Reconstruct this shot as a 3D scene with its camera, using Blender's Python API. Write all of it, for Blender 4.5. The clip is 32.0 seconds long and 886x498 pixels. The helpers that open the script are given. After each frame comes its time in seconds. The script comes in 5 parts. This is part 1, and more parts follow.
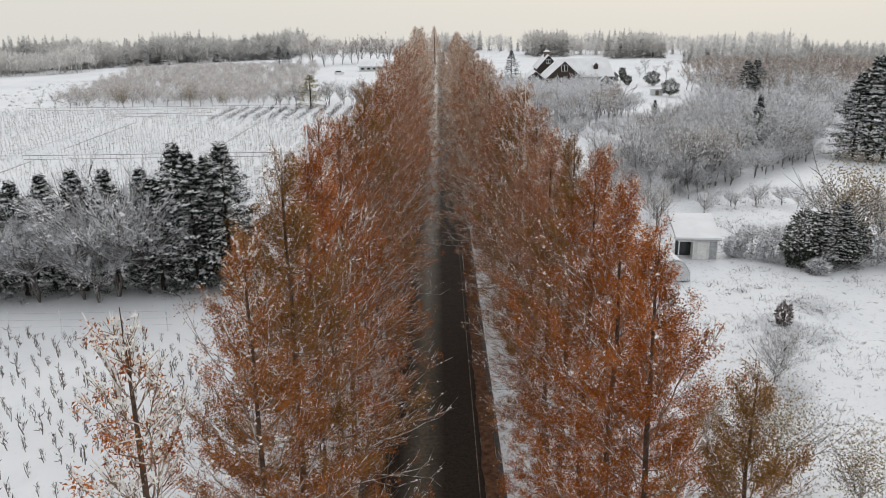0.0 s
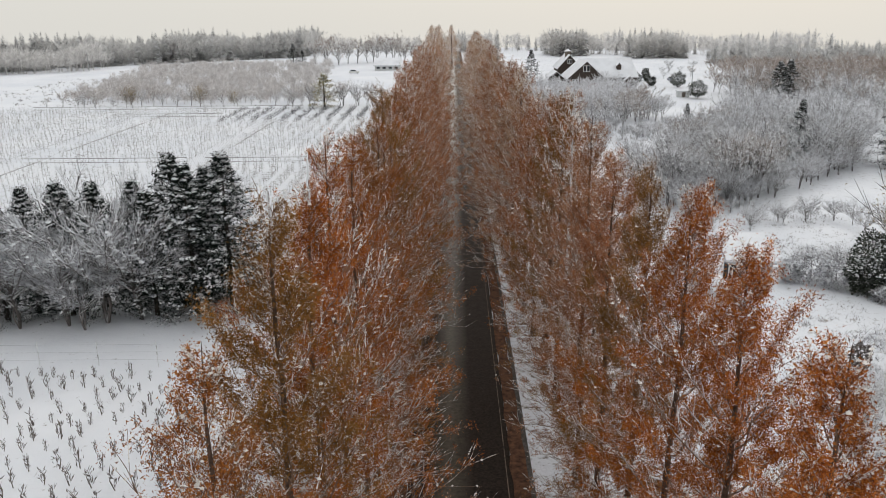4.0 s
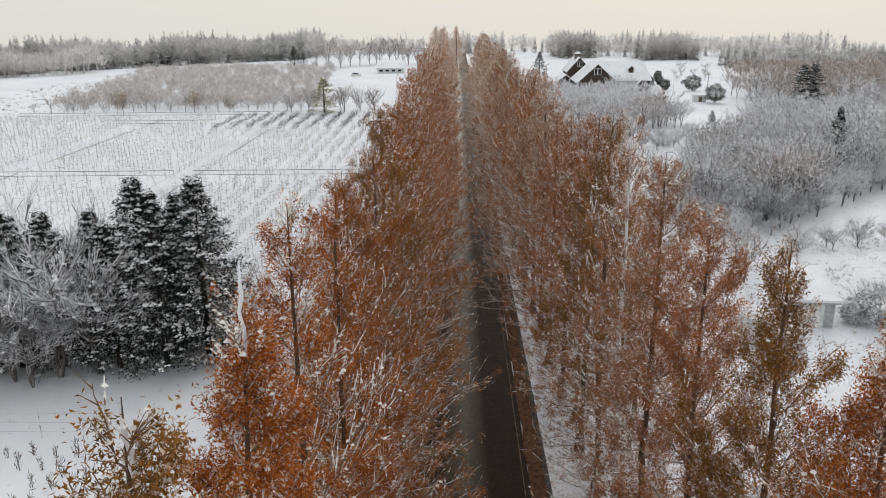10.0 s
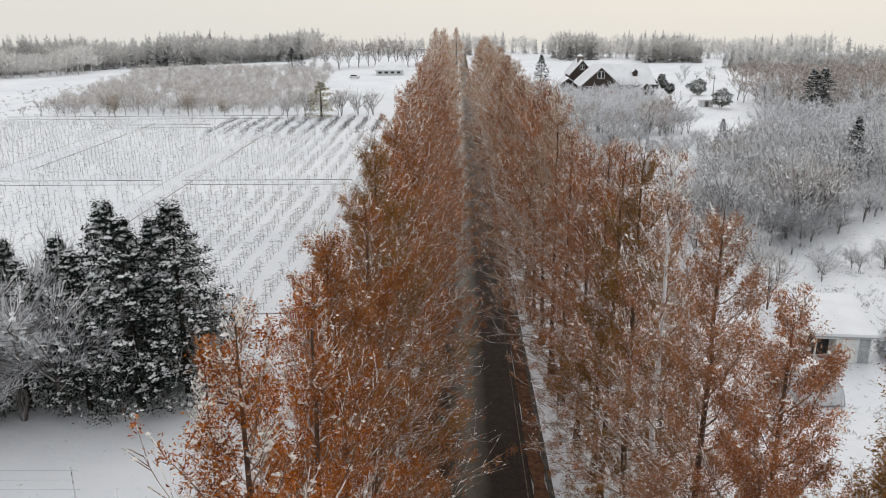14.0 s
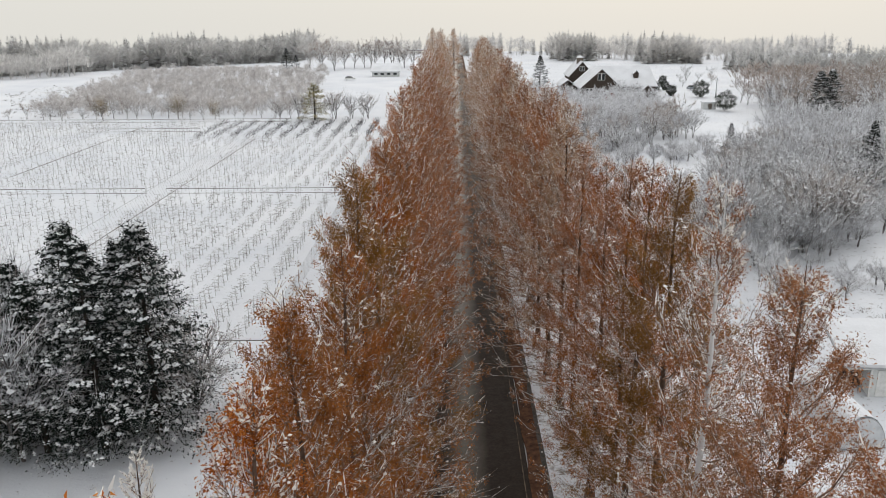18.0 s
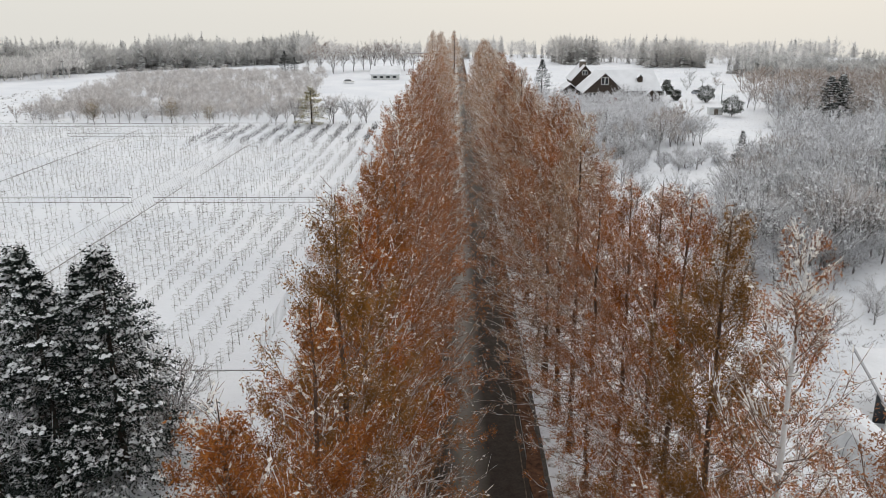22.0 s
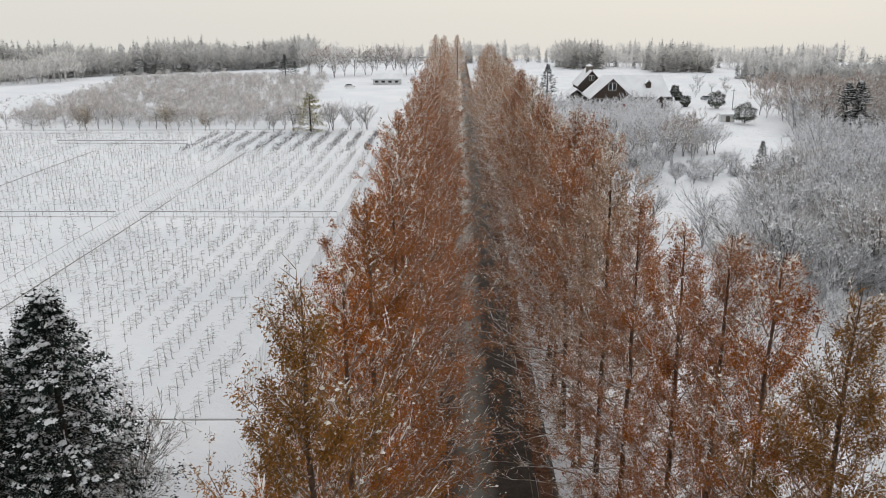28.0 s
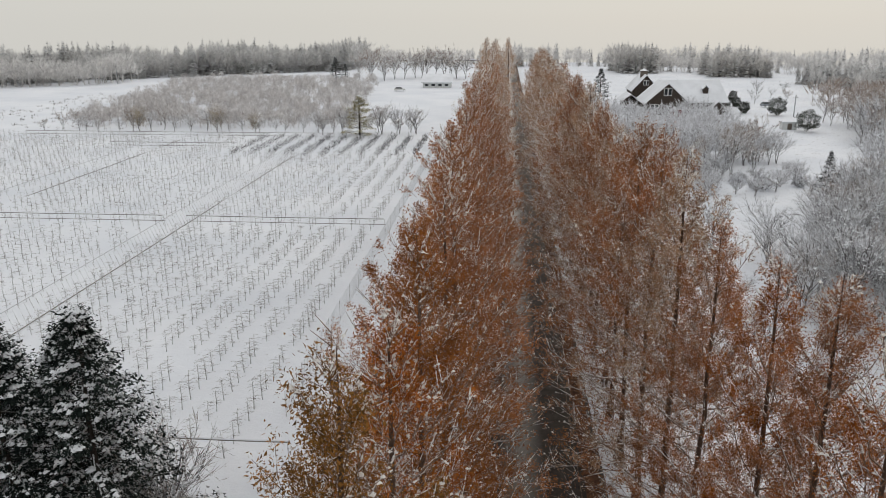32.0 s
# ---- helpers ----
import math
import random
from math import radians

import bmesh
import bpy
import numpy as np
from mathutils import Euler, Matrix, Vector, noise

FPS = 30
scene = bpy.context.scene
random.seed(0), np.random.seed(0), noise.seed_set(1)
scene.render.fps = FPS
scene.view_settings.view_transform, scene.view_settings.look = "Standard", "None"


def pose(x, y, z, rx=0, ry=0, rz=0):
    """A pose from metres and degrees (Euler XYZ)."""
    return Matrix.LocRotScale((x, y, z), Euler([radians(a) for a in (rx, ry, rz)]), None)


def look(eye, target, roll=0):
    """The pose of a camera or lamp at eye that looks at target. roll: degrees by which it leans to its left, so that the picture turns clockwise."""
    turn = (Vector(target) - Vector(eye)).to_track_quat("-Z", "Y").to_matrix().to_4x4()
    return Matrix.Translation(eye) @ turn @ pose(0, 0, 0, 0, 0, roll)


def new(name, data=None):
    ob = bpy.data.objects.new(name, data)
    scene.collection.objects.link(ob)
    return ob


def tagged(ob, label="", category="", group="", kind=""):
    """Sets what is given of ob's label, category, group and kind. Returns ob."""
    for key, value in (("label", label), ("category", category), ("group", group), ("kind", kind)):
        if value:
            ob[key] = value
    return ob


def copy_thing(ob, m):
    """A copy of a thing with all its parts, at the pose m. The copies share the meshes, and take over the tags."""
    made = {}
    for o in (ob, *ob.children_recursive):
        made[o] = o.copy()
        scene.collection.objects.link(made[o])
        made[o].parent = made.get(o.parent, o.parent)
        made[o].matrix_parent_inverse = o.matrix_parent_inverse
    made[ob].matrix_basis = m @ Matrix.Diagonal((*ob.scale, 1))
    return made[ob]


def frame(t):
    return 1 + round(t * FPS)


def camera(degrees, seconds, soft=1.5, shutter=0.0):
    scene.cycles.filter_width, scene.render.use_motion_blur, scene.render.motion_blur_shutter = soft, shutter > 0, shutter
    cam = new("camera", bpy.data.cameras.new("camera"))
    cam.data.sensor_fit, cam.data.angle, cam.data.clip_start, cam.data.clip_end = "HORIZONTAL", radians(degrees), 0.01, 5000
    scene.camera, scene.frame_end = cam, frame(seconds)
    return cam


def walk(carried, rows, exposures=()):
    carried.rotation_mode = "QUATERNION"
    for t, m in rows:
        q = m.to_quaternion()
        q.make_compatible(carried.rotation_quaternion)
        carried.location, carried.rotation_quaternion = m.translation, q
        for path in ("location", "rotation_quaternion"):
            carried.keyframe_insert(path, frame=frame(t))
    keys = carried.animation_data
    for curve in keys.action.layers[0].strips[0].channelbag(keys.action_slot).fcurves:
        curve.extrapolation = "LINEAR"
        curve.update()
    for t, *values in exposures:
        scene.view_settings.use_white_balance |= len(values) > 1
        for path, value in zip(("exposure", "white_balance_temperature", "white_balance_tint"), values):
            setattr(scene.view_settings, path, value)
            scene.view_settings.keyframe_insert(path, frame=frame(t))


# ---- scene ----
cam = camera(59.0, 32.0, soft=0.9)
PATH = [
    (0, (0.7, 8.5, 25.249), (0.703, 10.413, 24.666), -0.8),
    (1, (0.445, 10.342, 25.188), (0.442, 12.255, 24.605), -0.7),
    (2, (0.258, 12.323, 25.221), (0.244, 14.236, 24.636), -0.7),
    (3, (0.026, 14.459, 25.146), (0.002, 16.372, 24.561), -0.6),
    (3.5, (-0.086, 15.508, 25.086), (-0.114, 17.42, 24.5), -0.6),
    (5.5, (-0.565, 19.478, 24.946), (-0.6, 21.391, 24.362), -0.6),
    (6, (-0.529, 20.43, 24.933), (-0.563, 22.342, 24.348), -0.6),
    (7, (-0.615, 21.979, 24.822), (-0.643, 23.892, 24.237), -0.6),
    (8, (-0.64, 23.561, 24.749), (-0.671, 25.473, 24.165), -0.6),
    (9, (-0.724, 25.197, 24.731), (-0.762, 27.109, 24.146), -0.6),
    (10, (-0.92, 26.787, 24.962), (-0.96, 28.7, 24.379), -0.7),
    (11, (-1.038, 28.291, 25.321), (-1.074, 30.204, 24.739), -0.7),
    (12, (-1.101, 29.562, 25.443), (-1.137, 31.475, 24.862), -0.6),
    (13, (-1.297, 30.787, 25.473), (-1.333, 32.7, 24.89), -0.6),
    (14, (-1.22, 32.296, 25.453), (-1.257, 34.208, 24.87), -0.5),
    (14.5, (-1.24, 32.988, 25.446), (-1.278, 34.9, 24.863), -0.4),
    (16.5, (-1.275, 35.781, 25.488), (-1.31, 37.694, 24.907), -0.5),
    (17, (-1.253, 36.437, 25.444), (-1.286, 38.351, 24.862), -0.5),
    (18, (-1.271, 37.685, 25.393), (-1.301, 39.598, 24.811), -0.5),
    (19, (-1.291, 39.063, 25.352), (-1.319, 40.976, 24.771), -0.5),
    (20, (-1.298, 40.377, 25.316), (-1.325, 42.292, 24.737), -0.4),
    (21, (-1.303, 41.569, 25.315), (-1.332, 43.484, 24.737), -0.3),
    (22, (-1.335, 42.698, 25.304), (-1.364, 44.613, 24.728), -0.3),
    (23, (-1.392, 43.841, 25.316), (-1.421, 45.756, 24.741), -0.2),
    (24, (-1.443, 44.903, 25.351), (-1.472, 46.819, 24.778), -0.3),
    (25, (-1.465, 45.904, 25.392), (-1.497, 47.82, 24.821), -0.3),
    (25.5, (-1.48, 46.407, 25.391), (-1.513, 48.324, 24.82), -0.3),
    (27.5, (-1.602, 48.586, 25.307), (-1.635, 50.503, 24.738), -0.2),
    (28, (-1.639, 49.099, 25.325), (-1.673, 51.016, 24.757), -0.2),
    (29, (-1.702, 50.049, 25.361), (-1.739, 51.967, 24.795), -0.1),
    (30, (-1.824, 50.91, 25.388), (-1.877, 52.828, 24.824), -0.2),
    (31, (-2.186, 51.732, 25.481), (-2.261, 53.65, 24.916), -0.0),
    (31.5, (-2.263, 51.966, 25.485), (-2.376, 53.881, 24.92), -0.0),
    (32, (-2.057, 51.998, 25.353), (-2.209, 53.912, 24.792), -0.1),
]
walk(cam, [(t, look(eye, target, roll)) for t, eye, target, roll in PATH],
     [(0, 0.03), (8, 0.04), (12, 0.10), (21, 0.09), (26, 0.07), (29, 0.0), (32, -0.16)])

# ---- world and light: overcast snowy sky ----
world = bpy.data.worlds.new("overcast_sky")
scene.world = world
world.use_nodes = True
wn, wl = world.node_tree.nodes, world.node_tree.links
wn.clear()
sky = wn.new("ShaderNodeTexSky")
sky.sky_type = "NISHITA"
sky.sun_disc = False
sky.sun_elevation, sky.sun_rotation = radians(38), radians(20)
sky_bg = wn.new("ShaderNodeBackground")
sky_bg.inputs["Strength"].default_value = 0.01
wl.new(sky.outputs["Color"], sky_bg.inputs["Color"])
w_co = wn.new("ShaderNodeTexCoord")
w_sep = wn.new("ShaderNodeSeparateXYZ")
wl.new(w_co.outputs["Generated"], w_sep.inputs["Vector"])
w_ramp = wn.new("ShaderNodeValToRGB")
w_ramp.color_ramp.elements[0].position = 0.0
w_ramp.color_ramp.elements[0].color = (0.545, 0.538, 0.51, 1)
w_ramp.color_ramp.elements[1].position = 1.0
w_ramp.color_ramp.elements[1].color = (0.79, 0.80, 0.805, 1)
mid = w_ramp.color_ramp.elements.new(0.10)
mid.color = (0.53, 0.53, 0.512, 1)
wl.new(w_sep.outputs["Z"], w_ramp.inputs["Fac"])
cloud_bg = wn.new("ShaderNodeBackground")
cloud_bg.inputs["Strength"].default_value = 1.2
wl.new(w_ramp.outputs["Color"], cloud_bg.inputs["Color"])
w_add = wn.new("ShaderNodeAddShader")
wl.new(sky_bg.outputs[0], w_add.inputs[0])
wl.new(cloud_bg.outputs[0], w_add.inputs[1])
w_out = wn.new("ShaderNodeOutputWorld")
wl.new(w_add.outputs[0], w_out.inputs["Surface"])

sun_data = bpy.data.lights.new("sun", "SUN")
sun_data.energy, sun_data.angle, sun_data.color = 0.6, radians(25), (1.0, 0.95, 0.88)
sun = new("sun", sun_data)
sun.matrix_world = look((0, 0, 100), (-25, -60, 50))
tagged(sun, "soft sun behind thick snow cloud", "sun", kind="structure")


# ---- materials ----
def mat(name, rough=0.8, spec=0.3):
    m = bpy.data.materials.new(name)
    m.use_nodes = True
    n = m.node_tree.nodes
    b = n["Principled BSDF"]
    b.inputs["Roughness"].default_value = rough
    b.inputs["Specular IOR Level"].default_value = spec
    return m, n, m.node_tree.links, b


def noise_tex(n, l, scale, detail=4.0, co="Object", rough=0.6):
    c = n.new("ShaderNodeTexCoord")
    t = n.new("ShaderNodeTexNoise")
    t.inputs["Scale"].default_value, t.inputs["Detail"].default_value = scale, detail
    t.inputs["Roughness"].default_value = rough
    l.new(c.outputs[co], t.inputs["Vector"])
    return t.outputs["Fac"]


def ramp(n, l, fac, stops):
    r = n.new("ShaderNodeValToRGB")
    e = r.color_ramp.elements
    while len(e) < len(stops):
        e.new(0.5)
    for k, (p, c) in enumerate(stops):
        e[k].position, e[k].color = p, (*c, 1)
    l.new(fac, r.inputs["Fac"])
    return r.outputs["Color"]


def mix(n, l, fac, a, b, mode="MIX"):
    x = n.new("ShaderNodeMix")
    x.data_type, x.blend_type = "RGBA", mode
    for sock, v in ((x.inputs["Factor"], fac), (x.inputs["A"], a), (x.inputs["B"], b)):
        if isinstance(v, (int, float)):
            sock.default_value = v
        elif isinstance(v, tuple):
            sock.default_value = (*v, 1)
        else:
            l.new(v, sock)
    return x.outputs["Result"]


def math_node(n, l, op, a, b=0.0, clamp=False):
    x = n.new("ShaderNodeMath")
    x.operation, x.use_clamp = op, clamp
    for k, v in enumerate((a, b)):
        if isinstance(v, (int, float)):
            x.inputs[k].default_value = v
        else:
            l.new(v, x.inputs[k])
    return x.outputs[0]


def bump(n, l, b, h, strength, dist):
    u = n.new("ShaderNodeBump")
    u.inputs["Strength"].default_value, u.inputs["Distance"].default_value = strength, dist
    l.new(h, u.inputs["Height"])
    l.new(u.outputs["Normal"], b.inputs["Normal"])


def up_factor(n, l, low, high):
    """How far a face looks up, from low to high."""
    g = n.new("ShaderNodeNewGeometry")
    s = n.new("ShaderNodeSeparateXYZ")
    l.new(g.outputs["Normal"], s.inputs["Vector"])
    r = n.new("ShaderNodeMapRange")
    r.inputs["From Min"].default_value, r.inputs["From Max"].default_value = low, high
    l.new(s.outputs["Z"], r.inputs["Value"])
    return r.outputs["Result"]


def island(n):
    return n.new("ShaderNodeNewGeometry").outputs["Random Per Island"]


SNOW = (0.765, 0.775, 0.80)


def snow_mat(name, tint=SNOW, grime=0.06, scale=0.25):
    m, n, l, b = mat(name, 0.75, 0.25)
    big = noise_tex(n, l, scale, 5)
    low = tuple(c * (1 - grime * 2.5) for c in tint)
    col = ramp(n, l, big, [(0.3, low), (0.6, tint)])
    l.new(col, b.inputs["Base Color"])
    bump(n, l, b, noise_tex(n, l, 3.0, 6), 0.35, 0.08)
    return m


snow = snow_mat("snow")
snow_lump = snow_mat("snow_lump", (0.80, 0.81, 0.83), 0.04, 2.0)
# avenue snow, tinted beige to paint in the warm haze
snow_warm = snow_mat("warm_hazed_snow", (0.84, 0.81, 0.77), 0.05, 2.0)


def ground_mat():
    """Snow over a rough meadow: dead grass shows through in broken patches near the road and in the waste land."""
    m, n, l, b = mat("snowy_ground", 0.8, 0.2)
    base = ramp(n, l, noise_tex(n, l, 0.06, 5), [(0.3, (0.655, 0.675, 0.715)), (0.65, SNOW)])
    c = n.new("ShaderNodeTexCoord")
    s = n.new("ShaderNodeSeparateXYZ")
    l.new(c.outputs["Object"], s.inputs["Vector"])
    road_side = n.new("ShaderNodeMapRange")
    l.new(math_node(n, l, "ABSOLUTE", s.outputs["X"]), road_side.inputs["Value"])
    road_side.inputs["From Min"].default_value, road_side.inputs["From Max"].default_value = 13.0, 4.0
    waste = n.new("ShaderNodeMapRange")
    l.new(s.outputs["X"], waste.inputs["Value"])
    waste.inputs["From Min"].default_value, waste.inputs["From Max"].default_value = 11.0, 17.0
    thin = math_node(n, l, "ADD", math_node(n, l, "MULTIPLY", road_side.outputs["Result"], 0.10),
                     math_node(n, l, "MULTIPLY", waste.outputs["Result"], 0.05))
    spots = math_node(n, l, "ADD", noise_tex(n, l, 1.3, 8, rough=0.75), thin)
    mask = ramp(n, l, spots, [(0.62, (0, 0, 0)), (0.74, (1, 1, 1))])
    grass = ramp(n, l, noise_tex(n, l, 9.0, 4), [(0.35, (0.06, 0.045, 0.03)), (0.65, (0.22, 0.17, 0.11))])
    l.new(mix(n, l, mask, base, grass), b.inputs["Base Color"])
    h = math_node(n, l, "ADD", noise_tex(n, l, 0.9, 6), math_node(n, l, "MULTIPLY", noise_tex(n, l, 6.0, 4), 0.3))
    bump(n, l, b, h, 0.5, 0.15)
    return m


def road_mat():
    """Wet asphalt with grey slush along the crown and in patches far up the road."""
    m, n, l, b = mat("wet_asphalt", 0.65, 0.06)
    c = n.new("ShaderNodeTexCoord")
    s = n.new("ShaderNodeSeparateXYZ")
    l.new(c.outputs["Object"], s.inputs["Vector"])
    x = math_node(n, l, "ADD", s.outputs["X"], math_node(n, l, "MULTIPLY", noise_tex(n, l, 0.5, 3), 0.5))
    d = math_node(n, l, "ABSOLUTE", math_node(n, l, "ADD", x, 0.40))
    crown = n.new("ShaderNodeMapRange")
    l.new(d, crown.inputs["Value"])
    crown.inputs["From Min"].default_value, crown.inputs["From Max"].default_value = 1.35, 0.1
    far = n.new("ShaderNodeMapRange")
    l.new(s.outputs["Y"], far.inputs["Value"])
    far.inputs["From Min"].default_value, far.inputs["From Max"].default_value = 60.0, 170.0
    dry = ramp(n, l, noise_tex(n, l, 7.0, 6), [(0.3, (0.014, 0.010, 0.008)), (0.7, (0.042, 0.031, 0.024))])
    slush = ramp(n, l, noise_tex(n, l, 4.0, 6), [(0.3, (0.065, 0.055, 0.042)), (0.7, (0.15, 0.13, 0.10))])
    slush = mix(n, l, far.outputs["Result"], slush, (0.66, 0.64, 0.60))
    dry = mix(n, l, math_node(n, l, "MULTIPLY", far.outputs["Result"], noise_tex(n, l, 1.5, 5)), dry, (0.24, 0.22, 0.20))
    col = mix(n, l, math_node(n, l, "MULTIPLY", crown.outputs["Result"], 0.85), dry, slush)
    l.new(col, b.inputs["Base Color"])
    bump(n, l, b, noise_tex(n, l, 25.0, 4), 0.3, 0.01)
    return m


def two_tone(name, a, b_, scale=6.0, rough=0.85, bump_by=0.25, dist=0.02):
    m, n, l, b = mat(name, rough, 0.2)
    l.new(ramp(n, l, noise_tex(n, l, scale, 6), [(0.32, a), (0.68, b_)]), b.inputs["Base Color"])
    bump(n, l, b, noise_tex(n, l, scale * 4, 4), bump_by, dist)
    return m


def bark_mat(name, a, b_, low, high, patch=3.0, cover=0.43):
    """Bark with snow lying on whatever looks up."""
    m, n, l, b = mat(name, 0.9, 0.15)
    bark = ramp(n, l, noise_tex(n, l, 9.0, 5), [(0.3, a), (0.7, b_)])
    f = math_node(n, l, "MULTIPLY", up_factor(n, l, low, high),
                  ramp(n, l, noise_tex(n, l, patch, 3), [(cover - 0.07, (0, 0, 0)), (cover + 0.07, (1, 1, 1))]), True)
    l.new(mix(n, l, f, bark, (0.78, 0.79, 0.80)), b.inputs["Base Color"])
    bump(n, l, b, noise_tex(n, l, 20.0, 4), 0.4, 0.02)
    return m


def leaf_mat(name, stops, shift=(0.26, 0.16, 0.07), amount=0.4, through_light=0.48):
    """Leaf sprays: every spray has its own tone, and every tree leans a little to another tone."""
    m, n, l, b = mat(name, 0.8, 0.15)
    col = ramp(n, l, island(n), stops)
    o = n.new("ShaderNodeObjectInfo")
    f = math_node(n, l, "MULTIPLY", math_node(n, l, "POWER", o.outputs["Random"], 2.0), amount)
    col = mix(n, l, f, col, shift)
    patch = ramp(n, l, noise_tex(n, l, 0.55, 3), [(0.36, (0.62, 0.60, 0.60)), (0.64, (1.16, 1.14, 1.12))])
    col = mix(n, l, 1.0, col, patch, "MULTIPLY")
    l.new(col, b.inputs["Base Color"])
    t = n.new("ShaderNodeBsdfTranslucent")
    l.new(col, t.inputs["Color"])
    ms = n.new("ShaderNodeMixShader")
    ms.inputs["Fac"].default_value = through_light
    l.new(b.outputs[0], ms.inputs[1])
    l.new(t.outputs[0], ms.inputs[2])
    l.new(ms.outputs[0], n["Material Output"].inputs["Surface"])
    return m


ground_m = ground_mat()
asphalt = road_mat()
needles = two_tone("fallen_needles", (0.04, 0.02, 0.012), (0.16, 0.075, 0.04), 3.0)
gutter_m = two_tone("wet_gutter_concrete", (0.04, 0.036, 0.032), (0.12, 0.11, 0.10), 4.0)
paint_white = two_tone("worn_road_paint", (0.025, 0.02, 0.016), (0.24, 0.18, 0.13), 2.2, 0.7)
bark_rust = bark_mat("metasequoia_bark", (0.05, 0.034, 0.026), (0.15, 0.10, 0.075), 0.15, 0.5, 1.2)
twig_rust = bark_mat("metasequoia_twigs", (0.09, 0.055, 0.038), (0.34, 0.225, 0.155), 0.2, 0.65, 2.4, 0.53)
# far twigs: bark paled for painted haze, with snow on top
twig_pale = bark_mat("hazed_snowy_twigs", (0.28, 0.19, 0.14), (0.52, 0.41, 0.33), -0.3, 0.25, 1.5)
bark_pale = bark_mat("snow_plastered_young_bark", (0.13, 0.095, 0.075), (0.32, 0.26, 0.22), -0.5, 0.1, 1.5)
bark_dark = bark_mat("dark_bark", (0.022, 0.018, 0.015), (0.07, 0.055, 0.045), 0.3, 0.65)
twig_snow = bark_mat("snowy_twigs", (0.035, 0.029, 0.027), (0.13, 0.11, 0.10), -0.2, 0.3, 2.5, 0.38)
twig_white = bark_mat("snow_loaded_branches", (0.06, 0.052, 0.048), (0.20, 0.18, 0.17), 0.05, 0.4, 2.0, 0.30)
RUST = [(0.0, (0.13, 0.036, 0.012)), (0.35, (0.38, 0.108, 0.021)), (0.7, (0.56, 0.182, 0.031)), (0.90, (0.66, 0.29, 0.078)), (0.96, (0.74, 0.60, 0.50)), (1.0, (0.80, 0.76, 0.72))]
leaf_rust = leaf_mat("rust_needles", RUST)
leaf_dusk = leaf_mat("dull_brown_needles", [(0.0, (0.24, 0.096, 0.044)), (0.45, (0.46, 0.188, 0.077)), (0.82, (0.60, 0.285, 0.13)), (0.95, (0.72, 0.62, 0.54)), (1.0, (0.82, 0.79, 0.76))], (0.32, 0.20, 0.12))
# needles faded to put distance haze into their colour, some sprays snowy
leaf_far = leaf_mat("hazed_snowy_needles", [(0.0, (0.32, 0.185, 0.105)), (0.45, (0.49, 0.30, 0.18)), (0.72, (0.59, 0.42, 0.28)), (0.80, (0.78, 0.72, 0.66)), (1.0, (0.84, 0.82, 0.80))], (0.44, 0.31, 0.21))
leaf_olive = leaf_mat("olive_needles", [(0.0, (0.10, 0.055, 0.018)), (0.4, (0.28, 0.145, 0.038)), (0.90, (0.44, 0.205, 0.052)), (0.96, (0.74, 0.64, 0.55)), (1.0, (0.8, 0.76, 0.7))])
leaf_dark = leaf_mat("dark_evergreen", [(0.0, (0.005, 0.009, 0.009)), (0.6, (0.015, 0.024, 0.021)), (1.0, (0.038, 0.052, 0.042))], (0.02, 0.03, 0.02), 0.3, 0.1)
leaf_pine = leaf_mat("yellow_green_pine", [(0.0, (0.26, 0.25, 0.13)), (0.5, (0.48, 0.45, 0.28)), (1.0, (0.74, 0.72, 0.62))], (0.34, 0.30, 0.16), 0.3, 0.5)
leaf_oak = leaf_mat("dry_oak_leaves", [(0.0, (0.16, 0.11, 0.055)), (0.5, (0.34, 0.26, 0.13)), (0.75, (0.48, 0.41, 0.27)), (1.0, (0.80, 0.79, 0.76))], (0.30, 0.22, 0.13))
twig_frost = leaf_mat("frosted_twigs", [(0.0, (0.11, 0.10, 0.095)), (0.20, (0.27, 0.26, 0.26)), (0.32, (0.72, 0.74, 0.77)), (1.0, (0.86, 0.89, 0.94))], (0.84, 0.86, 0.89), 0.75, 0.5)
twig_brown = leaf_mat("bare_brown_twigs", [(0.0, (0.20, 0.165, 0.14)), (0.35, (0.42, 0.37, 0.33)), (0.55, (0.70, 0.68, 0.67)), (1.0, (0.84, 0.85, 0.87))], (0.36, 0.28, 0.23), 0.6, 0.35)
wood_grey = two_tone("weathered_post", (0.09, 0.075, 0.06), (0.22, 0.19, 0.16), 8.0)
wood_dark = two_tone("dark_stained_boards", (0.04, 0.030, 0.025), (0.095, 0.075, 0.062), 5.0)
trim_white = two_tone("white_trim", (0.62, 0.62, 0.60), (0.8, 0.8, 0.78), 3.0)
panel_white = two_tone("off_white_panels", (0.55, 0.56, 0.55), (0.72, 0.73, 0.72), 1.5)
metal_grey = two_tone("galvanised_metal", (0.28, 0.29, 0.30), (0.45, 0.46, 0.47), 3.0, 0.5)
brick_red = two_tone("red_panel", (0.16, 0.04, 0.035), (0.28, 0.07, 0.06), 4.0)
glass_dark, _n, _l, _b = mat("dark_window_glass", 0.08, 0.6)
_l.new(ramp(_n, _l, noise_tex(_n, _l, 0.8, 2), [(0.3, (0.015, 0.018, 0.02)), (0.7, (0.04, 0.045, 0.05))]), _b.inputs["Base Color"])
plastic_film = two_tone("clouded_plastic_film", (0.5, 0.52, 0.54), (0.68, 0.7, 0.72), 1.2, 0.35)
car_paint = two_tone("silver_car_paint", (0.25, 0.27, 0.29), (0.32, 0.34, 0.36), 2.0, 0.3)
